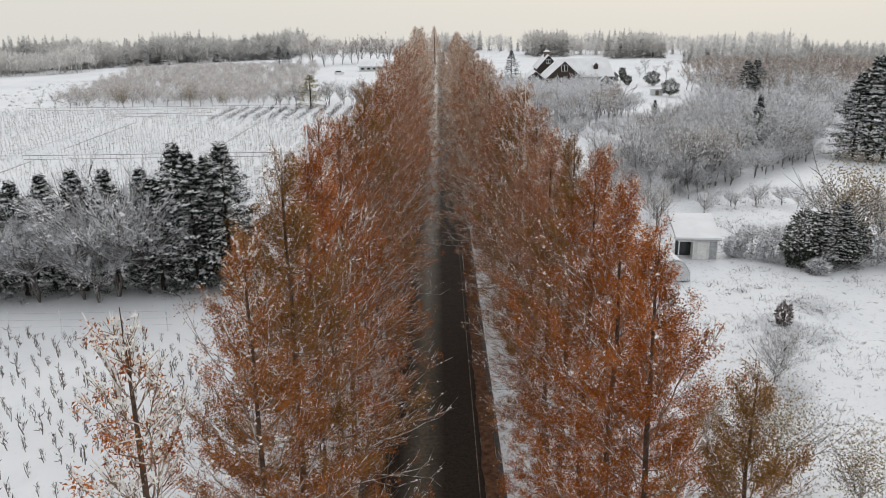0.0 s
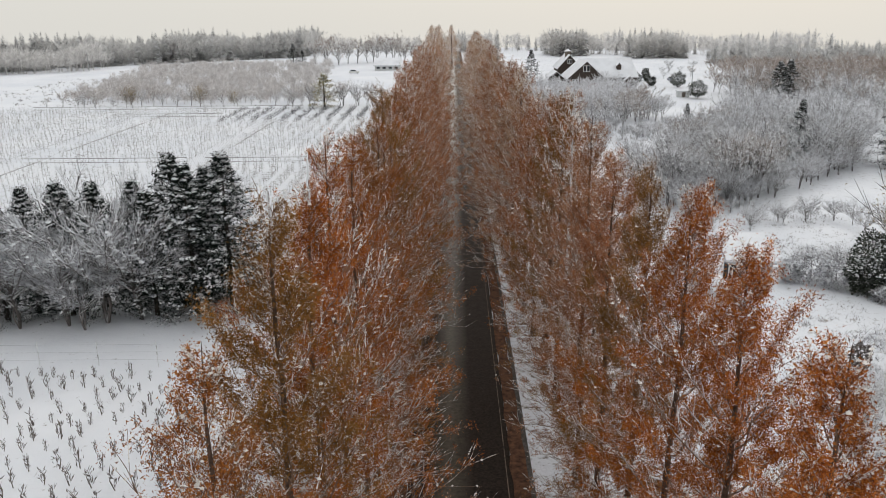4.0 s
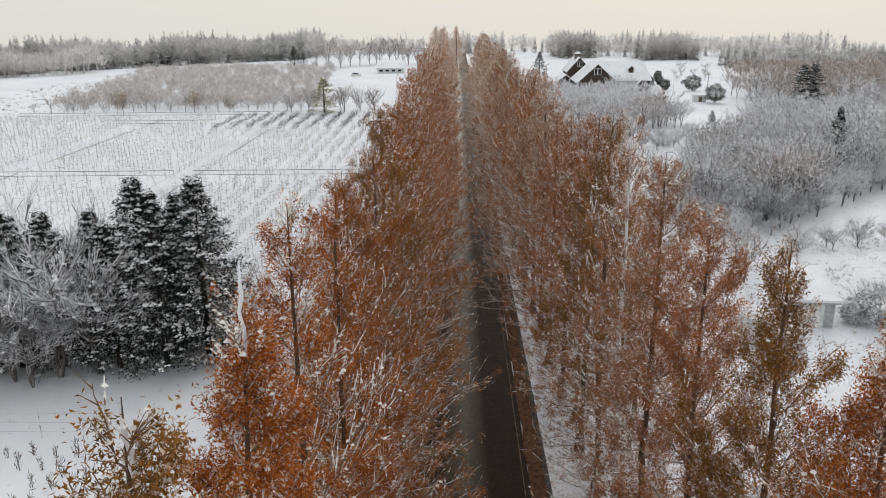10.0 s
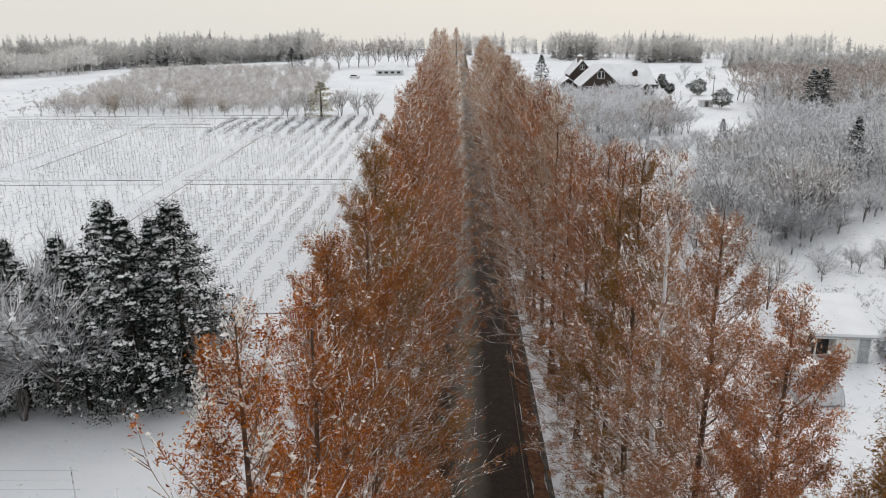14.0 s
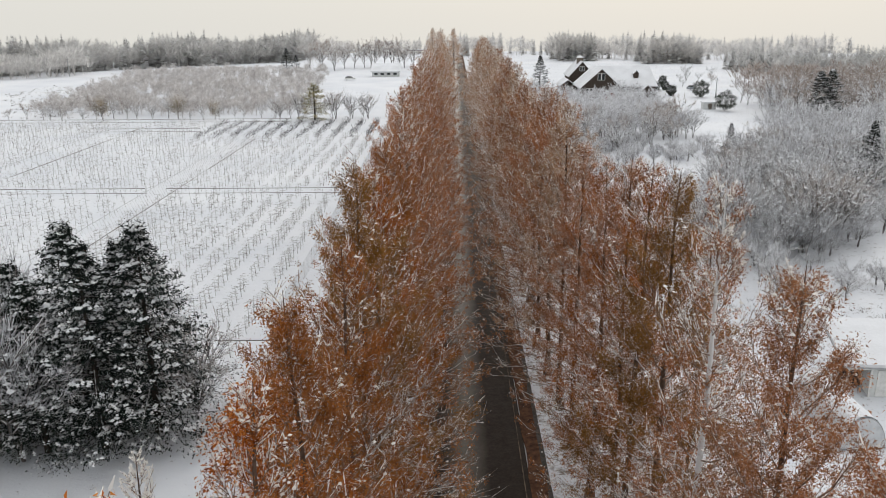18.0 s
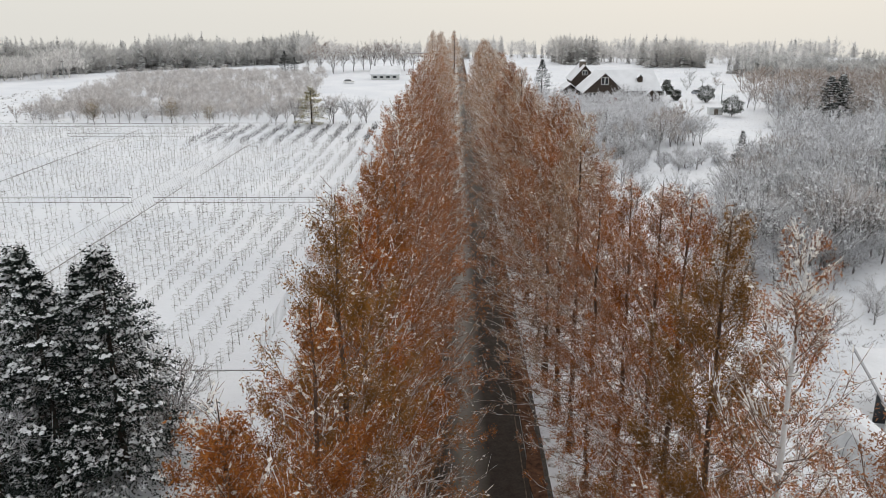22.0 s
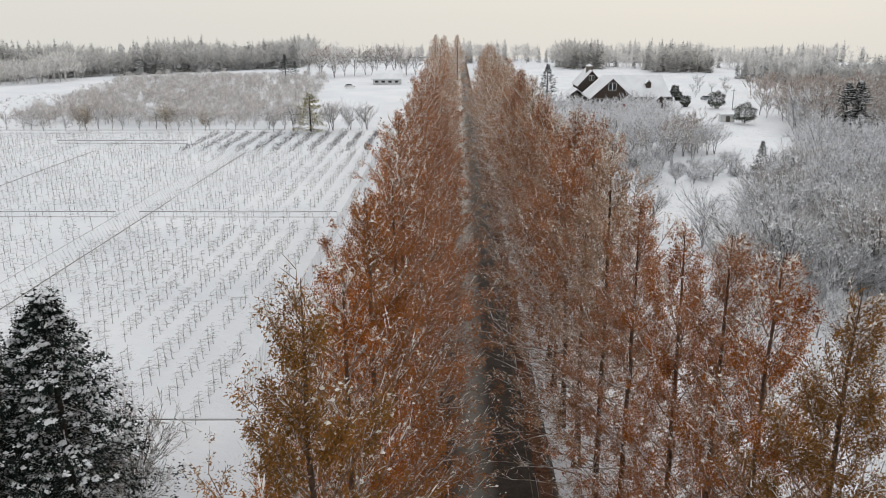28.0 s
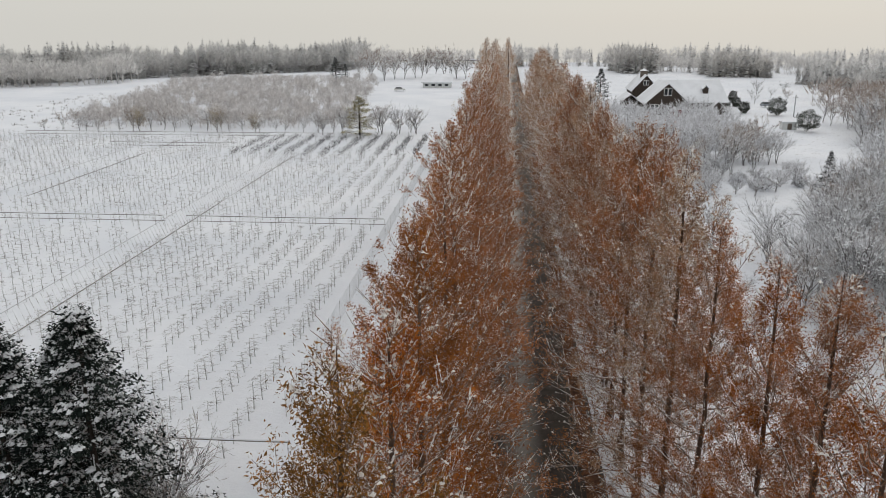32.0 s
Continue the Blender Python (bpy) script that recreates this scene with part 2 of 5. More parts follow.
tyre_m = two_tone("tyre_rubber", (0.01, 0.01, 0.01), (0.03, 0.03, 0.03), 9.0)


# ---- mesh tools ----
RNG = np.random.default_rng(7)


class Soup:
    """Gathers vertices and faces of one mesh."""

    def __init__(self):
        self.v, self.f, self.n = [], [], 0

    def add(self, v, f):
        v = np.asarray(v, float).reshape(-1, 3)
        self.v.append(v)
        self.f.extend([[i + self.n for i in q] for q in f] if not isinstance(f, np.ndarray) else (f + self.n).tolist())
        self.n += len(v)
        return self

    def box(self, x0, y0, z0, x1, y1, z1):
        v = [(x, y, z) for z in (z0, z1) for x, y in ((x0, y0), (x1, y0), (x1, y1), (x0, y1))]
        return self.add(v, [(3, 2, 1, 0), (4, 5, 6, 7), (0, 1, 5, 4), (1, 2, 6, 5), (2, 3, 7, 6), (3, 0, 4, 7)])

    def tube(self, pts, radii, sides=6):
        pts = np.asarray(pts, float)
        d = np.gradient(pts, axis=0)
        d /= np.linalg.norm(d, axis=1)[:, None] + 1e-9
        ref = np.where(np.abs(d[:, 2:3]) > 0.9, [[1.0, 0, 0]], [[0, 0, 1.0]])
        a = np.cross(d, ref)
        a /= np.linalg.norm(a, axis=1)[:, None] + 1e-9
        b = np.cross(a, d)
        ang = np.arange(sides) * 2 * np.pi / sides + np.pi / 2
        r = np.asarray(radii, float)[:, None, None]
        ring = pts[:, None] + r * (np.cos(ang)[None, :, None] * a[:, None] + np.sin(ang)[None, :, None] * b[:, None])
        k = len(pts)
        i, j = np.meshgrid(np.arange(k - 1), np.arange(sides), indexing="ij")
        j2 = (j + 1) % sides
        quads = np.stack([i * sides + j, i * sides + j2, (i + 1) * sides + j2, (i + 1) * sides + j], -1).reshape(-1, 4)
        return self.add(ring.reshape(-1, 3), quads)

    def prisms(self, p0, p1, r0, r1):
        """Many three-sided twigs with a flat side up."""
        p0, p1 = np.asarray(p0, float).reshape(-1, 3), np.asarray(p1, float).reshape(-1, 3)
        m = len(p0)
        if not m:
            return self
        d = p1 - p0
        d /= np.linalg.norm(d, axis=1)[:, None] + 1e-9
        a = np.cross(d, [[0, 0, 1.0]]) + 1e-4
        a /= np.linalg.norm(a, axis=1)[:, None]
        b = np.cross(a, d)
        v = []
        for p, r in ((p0, r0), (p1, r1)):
            r = np.broadcast_to(np.asarray(r, float), (m,))[:, None]
            v += [p + r * (a * 0.9 + b * 0.5), p + r * (-a * 0.9 + b * 0.5), p - r * b]
        v = np.stack(v, 1).reshape(-1, 3)
        q = np.array([[0, 1, 4, 3], [1, 2, 5, 4], [2, 0, 3, 5]])
        return self.add(v, (np.arange(m)[:, None, None] * 6 + q[None]).reshape(-1, 4))

    def kites(self, p, along, across, at=0.45):
        """Many three-cornered sprays from p along a vector, as wide as across."""
        p, along, across = (np.asarray(x, float).reshape(-1, 3) for x in (p, along, across))
        m = len(p)
        if not m:
            return self
        v = np.stack([p + along * (at - 0.45) - across * 0.8, p + along * at + across * 1.1, p + along], 1).reshape(-1, 3)
        return self.add(v, np.arange(m * 3).reshape(-1, 3))

    def lumps(self, p, r, flat=0.6):
        """Many small snow lumps: squashed uneven four-sided caps."""
        p = np.asarray(p, float).reshape(-1, 3)
        m = len(p)
        if not m:
            return self
        r = np.broadcast_to(np.asarray(r, float), (m,))
        a = RNG.uniform(0, 6.28, (m, 1)) + np.arange(4)[None] * 1.571
        ring = np.stack([np.cos(a), np.sin(a), -0.35 + 0 * a], -1)
        dirs = np.concatenate([ring, np.tile([[[0.0, 0.0, 1.0]]], (m, 1, 1))], 1)
        s = RNG.uniform(0.65, 1.4, (m, 5, 1))
        v = p[:, None] + dirs * s * r[:, None, None] * np.array([1, 1, flat])
        q = np.array([[0, 1, 4], [1, 2, 4], [2, 3, 4], [3, 0, 4]])
        return self.add(v.reshape(-1, 3), (np.arange(m)[:, None, None] * 5 + q[None]).reshape(-1, 3))

    def merge(self, other, place, turn=0.0, size=1.0):
        v = np.concatenate(other.v) * size
        c, s = math.cos(turn), math.sin(turn)
        v = v @ np.array([[c, s, 0], [-s, c, 0], [0, 0, 1.0]]) + np.asarray(place, float)
        self.v.append(v)
        self.f.extend([[i + self.n for i in q] for q in other.f])
        self.n += len(v)
        return self

    def mesh(self, name, material, smooth=False):
        me = bpy.data.meshes.new(name)
        me.from_pydata(np.concatenate(self.v).tolist() if self.v else [], [], self.f)
        me.materials.append(material)
        if smooth:
            me.shade_smooth()
        return me


def unit(v):
    return v / (np.linalg.norm(v, axis=-1, keepdims=True) + 1e-9)


def thing(name, label, category, group="", kind="", at=(0, 0, 0), turn=0.0):
    e = new(name)
    e.empty_display_size = 0.3
    e.location, e.rotation_euler = at, (0, 0, turn)
    return tagged(e, label, category, group, kind)


def part(name, soup, material, parent, label="", smooth=False):
    me = soup if isinstance(soup, bpy.types.Mesh) else soup.mesh(name, material, smooth)
    o = new(name, me)
    o.parent = parent
    if label:
        o["label"] = label
    return o


def plain(name, soup, material, label, category, group="", kind="", smooth=False):
    return tagged(new(name, soup.mesh(name, material, smooth)), label, category, group, kind)


def at(x, y, z=0.0, turn=0.0, size=1.0, slim=1.0):
    return Matrix.Translation((x, y, z)) @ Matrix.Rotation(turn, 4, "Z") @ Matrix.Diagonal((size * slim, size * slim, size, 1))


# ---- ground, road ----
def height(x, y):
    """The lie of the land: nearly level, falling away far beyond the woods."""
    r = np.hypot(x, y - 60)
    z = np.where(r > 500, -(r - 500) * 0.05, 0.0)
    amp = np.clip((np.abs(x) - 9) / 10, 0, 1)
    return z + amp * (0.10 * np.sin(x * 0.21 + 1.3 * np.sin(y * 0.11)) + 0.08 * np.sin(y * 0.27 + x * 0.13)) - 0.03


def axis_steps(near, far, step):
    a = np.arange(-near, near + step, step)
    b = near + np.cumsum(step * 1.25 ** np.arange(1, 40))
    b = np.append(b[b < far], far)
    return np.concatenate([-b[::-1], a, b])


gx, gy = axis_steps(60, 2400, 1.5), axis_steps(110, 2400, 1.6) + 110
GX, GY = np.meshgrid(gx, gy, indexing="ij")
g = Soup()
nx, ny = GX.shape
ii, jj = np.meshgrid(np.arange(nx - 1), np.arange(ny - 1), indexing="ij")
g.add(np.stack([GX, GY, height(GX, GY)], -1), np.stack([ii * ny + jj, (ii + 1) * ny + jj, (ii + 1) * ny + jj + 1, ii * ny + jj + 1], -1).reshape(-1, 4))
plain("ground", g, ground_m, "snow-covered meadow with dead grass showing through", "ground", kind="structure", smooth=True)


def strip(x0, x1, y0, y1, z0, z1, step=4.0, wob=0.0):
    s = Soup()
    ys = np.arange(y0, y1 + step, step)
    a = x0 + wob * RNG.normal(size=len(ys))
    b = x1 + wob * RNG.normal(size=len(ys))
    rows = np.stack([np.stack([a, ys, 0 * ys + z0], -1), np.stack([a, ys, 0 * ys + z1], -1), np.stack([b, ys, 0 * ys + z1], -1), np.stack([b, ys, 0 * ys + z0], -1)], 1)
    k = len(ys)
    i, j = np.meshgrid(np.arange(k - 1), np.arange(3), indexing="ij")
    s.add(rows.reshape(-1, 3), np.stack([i * 4 + j, i * 4 + j + 1, (i + 1) * 4 + j + 1, (i + 1) * 4 + j], -1).reshape(-1, 4)[:, ::-1])
    return s


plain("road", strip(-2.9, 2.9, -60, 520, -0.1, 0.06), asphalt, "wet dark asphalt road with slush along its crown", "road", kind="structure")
for side in (-1, 1):
    a, b = sorted((side * 2.9, side * 3.75))
    plain("verge", strip(a, b, -60, 520, -0.1, 0.10, 1.5, 0.05), needles, "road verge covered in fallen rust-brown needles", "verge", kind="structure")
    a, b = sorted((side * 3.75, side * 4.05))
    plain("gutter", strip(a, b, -60, 520, -0.1, 0.05), gutter_m, "dark wet concrete gutter beside the verge", "gutter", kind="structure")
    a, b = sorted((side * 2.56, side * 2.62))
    plain("edge_line", strip(a, b, -60, 520, 0.0, 0.068), paint_white, "worn white edge line painted on the asphalt", "road marking", kind="structure")


# ---- trees ----
def metasequoia(seed, h, fine=2, leaf=1.0, bare_to=0.35, reach=3.4, branches=76, snowy=1.0, low=1.2, flare=0.45):
    """A pointed tree: a leader with boughs forking upwards in a V, level bare boughs below, needles hanging in tufts, snow along the wood."""
    r = np.random.default_rng(seed)
    trunk, limbs, crown, caps = Soup(), Soup(), Soup(), Soup()
    zs = np.linspace(0, h, 13)
    bend = np.cumsum(r.normal(0, 0.045, (13, 2)), 0)
    bend[0] = 0
    line = np.column_stack([bend, zs])
    rad = 0.155 * (1 - zs / h) ** 0.85 + 0.016
    rad[0], rad[-1] = 0.32, 0.006
    trunk.tube(line, rad, 8 if fine else 5)
    per, size = (7, 10, 12)[fine], (3.0, 1.6, 0.92)[fine]
    up = np.array([0, 0, 1.0])
    tt = np.linspace(0, 1, 7)[:, None]
    for k in range(branches):
        u = (k + r.uniform(0, 1)) / branches
        z0 = h * (0.10 + 0.87 * u ** 1.22)
        rel, below = z0 / h, h - z0
        el = radians(np.interp(rel, (0.1, 0.25, 0.42, 0.6, 1.0), (6, 14, 31, 49, 64)) + np.clip(r.normal(0, 6), -8, 10))
        cone = flare * below / (1 + flare * math.tan(el))
        run = min(reach * (low if rel < 0.45 else 1.0), cone) * r.uniform(0.55, 1.15) + 0.10
        rise = run * math.tan(el)
        ln = math.hypot(run, rise)
        az = k * 2.39996 + r.uniform(-0.5, 0.5)
        out = np.array([math.cos(az), math.sin(az), 0])
        p0 = np.array([np.interp(z0, zs, line[:, 0]), np.interp(z0, zs, line[:, 1]), z0])
        pts = p0 + out * (run * tt ** 0.82) + up * (rise * tt ** 1.2)
        pts[1:] += np.cumsum(r.normal(0, 0.03 * ln ** 0.5, (6, 3)), 0)
        r0 = (0.010 + 0.0072 * ln) * (0.9, 0.85, 1.0)[fine]
        limbs.tube(pts, r0 * (1 - 0.82 * tt[:, 0]), 4 if fine > 1 else 3)
        way = unit(pts[-1] - p0)
        s = np.sort(r.uniform(0.15, 1.0, per))
        q0 = np.stack([np.interp(s, tt[:, 0], pts[:, c]) for c in range(3)], -1)
        side = np.cross(out, up) * r.choice([-1, 1], per)[:, None]
        dr = unit(way * r.uniform(0.3, 0.9, (per, 1)) + side * r.uniform(0.15, 0.9, (per, 1)) + up * r.uniform(-0.05, 0.8, (per, 1)))
        sl = (0.10 + 0.24 * (1 - s * 0.75)) * ln * r.uniform(0.55, 1.25, per) + 0.24
        q1 = q0 + dr * sl[:, None]
        if fine:
            limbs.prisms(q0, q1, (0.02, 0.013, 0.0095)[fine], 0.004)
        else:
            limbs.kites(q0, q1 - q0, unit(np.cross(q1 - q0, [0.3, 0.2, 1.0])) * 0.02)
        dens = leaf * np.clip((rel - bare_to) / 0.2, 0.28, 1) * r.choice([0.15, 0.6, 1.0, 1.3, 1.7]) * np.clip(ln / 2.0, 0.3, 1.4)
        n_tuft = r.poisson(dens * (9, 13, 16)[fine])
        if n_tuft:
            m = (6, 20, 46)[fine]
            w = r.choice(per, n_tuft, p=sl / sl.sum())
            heart = q0[w] + (q1 - q0)[w] * r.uniform(0.25, 1.08, (n_tuft, 1)) - up * 0.05
            big = r.uniform(0.5, 1.5, n_tuft)
            w2 = r.choice(n_tuft, n_tuft * m, p=big / big.sum())
            n_leaf = len(w2)
            base = heart[w2] + r.normal(0, 1, (n_leaf, 3)) * (big[w2] * (0.13, 0.095, 0.085)[fine])[:, None] * np.array([1, 1, 1.25])
            lng = r.uniform(0.045, 0.115, n_leaf) * size
            d = unit(dr[w][w2] * 0.5 + r.normal(0, 0.5, (n_leaf, 3)) + np.array([0, 0, -0.6]))
            acr = unit(np.cross(d, r.normal(0, 1, (n_leaf, 3)))) * (lng * r.uniform(0.13, 0.27, n_leaf))[:, None]
            crown.kites(base, d * lng[:, None], acr)
        # snow: strips along bough and twigs, and loose clumps
        n_fleck = int((12, 22, 32)[fine] * snowy * (0.6 if rel < 0.4 else 1.0))
        w = r.integers(0, per, n_fleck)
        f = r.uniform(0.05, 0.85, (n_fleck, 1))
        a0 = q0[w] + (q1 - q0)[w] * f + up * 0.012
        caps.prisms(a0, a0 + dr[w] * (r.uniform(0.04, 0.17, (n_fleck, 1)) * size ** 0.5), r.uniform(0.009, 0.022, n_fleck) * size ** 0.6, 0.006 * size)
        n_cap = int((1, 5, 9)[fine] * snowy)
        w = r.integers(0, per, n_cap)
        caps.lumps(q0[w] + (q1 - q0)[w] * r.uniform(0.2, 1, (n_cap, 1)) + up * 0.02, r.uniform(0.02, 0.064, n_cap) * (1.6, 1.2, 1.0)[fine])
        if r.uniform() < 0.5 * snowy:
            a, b = sorted(r.integers(0, 7, 2))
            thin = r0 * (1 - 0.75 * tt[:, 0])
            lie = pts + up * (thin * 0.7)[:, None]
            caps.prisms(lie[a:b], lie[a + 1:b + 1], thin[a:b] * 0.7, thin[a + 1:b + 1] * 0.6)
    return trunk, limbs, crown, caps


def tree_thing(name, parts, mats, label, category, group=""):
    e = thing(name, label, category, group)
    for pn, soup, m in zip(("trunk", "branchwork", "crown", "snow"), parts, mats):
        if soup and soup.v:
            o = part(pn, soup, m, e, smooth=pn in ("trunk",))
            if pn == "snow":
                tagged(o, "clumps of snow lying in the boughs", kind="stuff")
    return e


def gone(e):
    """Takes the first copy away once its copies stand."""
    for o in (*e.children_recursive, e):
        bpy.data.objects.remove(o)


AVENUE = "metasequoias of the avenue"
KINDS = {
    "rust": (11, 1.25, 0.18, 3.4, 1.1, 1.25, 0.54, leaf_rust, "rust-brown metasequoia with snow on its rising boughs"),
    "low_bare": (12, 0.9, 0.26, 3.3, 1.4, 1.4, 0.5, leaf_rust, "rust-brown metasequoia with bare snowy lower boughs"),
    "orange": (13, 1.45, 0.16, 3.4, 1.0, 1.25, 0.54, leaf_rust, "thickly needled orange-brown metasequoia dusted with snow"),
    "broad": (30, 1.7, 0.12, 3.5, 1.0, 1.0, 0.62, leaf_rust, "broad rust-brown metasequoia thick with needles"),
    "sparse": (14, 1.2, 0.18, 3.3, 1.1, 1.0, 0.55, leaf_dusk, "half-bare brown metasequoia with snowy twigs"),
    "olive": (15, 1.6, 0.16, 3.3, 0.65, 1.15, 0.52, leaf_olive, "olive-brown metasequoia with a snow-dusted top"),
    "thin": (16, 0.55, 0.70, 1.5, 1.6, 1.0, 0.35, leaf_rust, "slender metasequoia keeping rust needles at its tip"),
    "snowy": (17, 0.5, 0.20, 2.8, 1.6, 1.0, 0.45, leaf_dusk, "almost bare metasequoia plastered with snow"),
    "dull": (18, 1.7, 0.16, 3.4, 1.0, 1.0, 0.58, leaf_dusk, "dull brown metasequoia needled at the top, bare below"),
    "faded": (19, 1.5, 0.18, 3.3, 1.1, 1.0, 0.55, leaf_dusk, "faded brown metasequoia with dark bare lower trunk"),
    "light": (31, 1.0, 0.20, 3.2, 1.2, 1.0, 0.52, leaf_rust, "thinly needled rust-brown metasequoia, twigs white with snow"),
    "pole": (32, 0.0, 0.9, 0.9, 2.4, 1.0, 0.3, leaf_rust, "slender dead young metasequoia coated in snow"),
    "young": (28, 0.55, 0.25, 2.4, 1.3, 1.2, 0.45, leaf_rust, "half-bare rust-brown young metasequoia with snowy boughs")}
near_kinds = {key: tree_thing("metasequoia", metasequoia(sd, 19, 2, lf, lo, sp, 108, sn, lw, fl * 0.9), (bark_pale if key == "snowy" else bark_rust, twig_rust, lm, snow_warm), lab, "tree", AVENUE)
              for key, (sd, lf, lo, sp, sn, lw, fl, lm, lab) in KINDS.items()}
mid_kinds = [tree_thing("metasequoia", metasequoia(sd, 19, 1, lf, lo, 3.4, 100, 1.4, lw, 0.58), (bark_rust, twig_rust, lm, snow_warm), lab, "tree", AVENUE)
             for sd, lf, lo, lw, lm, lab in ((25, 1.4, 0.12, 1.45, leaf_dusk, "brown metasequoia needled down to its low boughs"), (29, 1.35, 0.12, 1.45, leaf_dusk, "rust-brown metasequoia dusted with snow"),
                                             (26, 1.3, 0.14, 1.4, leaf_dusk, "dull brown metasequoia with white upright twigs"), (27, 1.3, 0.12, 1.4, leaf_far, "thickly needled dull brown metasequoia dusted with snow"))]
# far trees: haze is painted in through paler twigs and needles
far_kinds = [tree_thing("metasequoia", metasequoia(sd, 19, 0, lf, 0.08, 3.2, 76, 1.2, 1.5, 0.58), (bark_rust, twig_pale, lm, snow_warm),
                        "rust-brown metasequoia under snow, faded by painted haze", "tree", AVENUE)
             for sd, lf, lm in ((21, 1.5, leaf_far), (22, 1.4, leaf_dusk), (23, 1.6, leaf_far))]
last_kinds = [tree_thing("metasequoia", metasequoia(24, 19, 0, 1.6, 0.1, 3.9, 40, 1.2, 1.3), (bark_rust, twig_pale, leaf_far, snow_warm),
                         "rust-brown metasequoia under snow, faded by painted haze", "tree", AVENUE)]
pick = random.Random(3)
LEFT = ((20.5, 20.7, "thin"), (29.3, 19.4, "rust"), (34.2, 21.0, "olive"), (39.1, 20.4, "orange"), (43.9, 20.8, "low_bare"), (48.7, 19.8, "rust"), (53.3, 19.7, "orange"),
        (57.6, 19.6, "rust"), (62.0, 20.9, "olive"), (66.9, 19.8, "low_bare"), (71.8, 20.0, "rust"), (76.6, 19.4, "orange"))
RIGHT = ((24.5, 17.6, "olive"), (29.5, 19.3, "broad"), (34.9, 19.5, "broad"), (39.8, 19.8, "broad"), (44.6, 19.7, "olive"), (49.4, 19.0, "dull"), (53.8, 20.2, "sparse"),
         (58.7, 20.9, "snowy"), (63.6, 20.2, "olive"), (67.7, 19.8, "light"), (71.0, 19.4, "sparse"), (74.4, 18.8, "light"), (79.8, 18.4, "faded"))


def white_leader(tree, top, lump):
    """A bare crooked leader plastered with snow above the needles."""
    trunk = next(o for o in tree.children if o.name.startswith("trunk"))
    tip = max((v.co for v in trunk.data.vertices), key=lambda c: c.z)
    zs = np.linspace(18.1, top, 7)
    rl = np.random.default_rng(int(top * 10))
    s = Soup()
    s.tube(np.column_stack([tip.x + rl.normal(0, 0.022, 7), tip.y + rl.normal(0, 0.022, 7), zs]), (0.022, 0.03, 0.036, 0.03, 0.034, 0.025, 0.014), 7)
    if lump:
        s.lumps(np.array([[tip.x + 0.22, tip.y + 0.1, 18.0], [tip.x + 0.34, tip.y + 0.05, 17.96]]), np.array([0.095, 0.075]), 0.7)
    part("leader", s, snow_lump, tree, "bare leader plastered white with snow")


for side, near in ((-1, LEFT), (1, RIGHT)):
    for y, tall, key in near:
        row_x = -4.55 if side < 0 else float(np.interp(y, (24, 30, 60, 75, 82), (7.6, 6.9, 6.4, 6.1, 5.7)))
        tree = copy_thing(near_kinds[key], at(row_x + pick.uniform(-0.15, 0.15), y, 0, pick.uniform(0, 6.28), tall / 19))
        if side < 0 and 33 < y < 41:
            white_leader(tree, 19.7 if y > 36 else 18.95, y < 36)
    y = 81.4 if side < 0 else 84.6
    while y < (318 if side < 0 else 262):
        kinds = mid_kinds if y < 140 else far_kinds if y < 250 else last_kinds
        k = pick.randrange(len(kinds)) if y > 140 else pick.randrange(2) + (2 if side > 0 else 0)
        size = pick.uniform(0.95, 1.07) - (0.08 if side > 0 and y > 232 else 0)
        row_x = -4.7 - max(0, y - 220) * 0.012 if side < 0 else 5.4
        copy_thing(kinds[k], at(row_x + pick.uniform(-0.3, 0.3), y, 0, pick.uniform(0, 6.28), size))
        y += 4.9 + pick.uniform(-0.4, 0.4)
    # the last stretch, where the road swings aside
    for k in range(9):
        copy_thing(last_kinds[0], at(-5.8 + side * 4.7 - 0.05 * k + pick.uniform(-0.3, 0.3), 380 + 5.2 * k, 0, pick.uniform(0, 6.28), pick.uniform(0.9, 1.0)))
# slender young trees between the row and the fields
for x, y, tall, key in ((-9.2, 54.5, 15.0, "pole"), (-12.6, 62.0, 6.0, "pole"), (-8.4, 66.0, 11.0, "young"), (-8.2, 75.0, 10.5, "young"), (10.4, 72.5, 12.0, "young"), (10.8, 84.0, 9.0, "young")):
    copy_thing(near_kinds[key], at(x, y, 0, x * 7 + y, tall / 19))
for e in (*near_kinds.values(), *mid_kinds, *far_kinds, *last_kinds):
    gone(e)


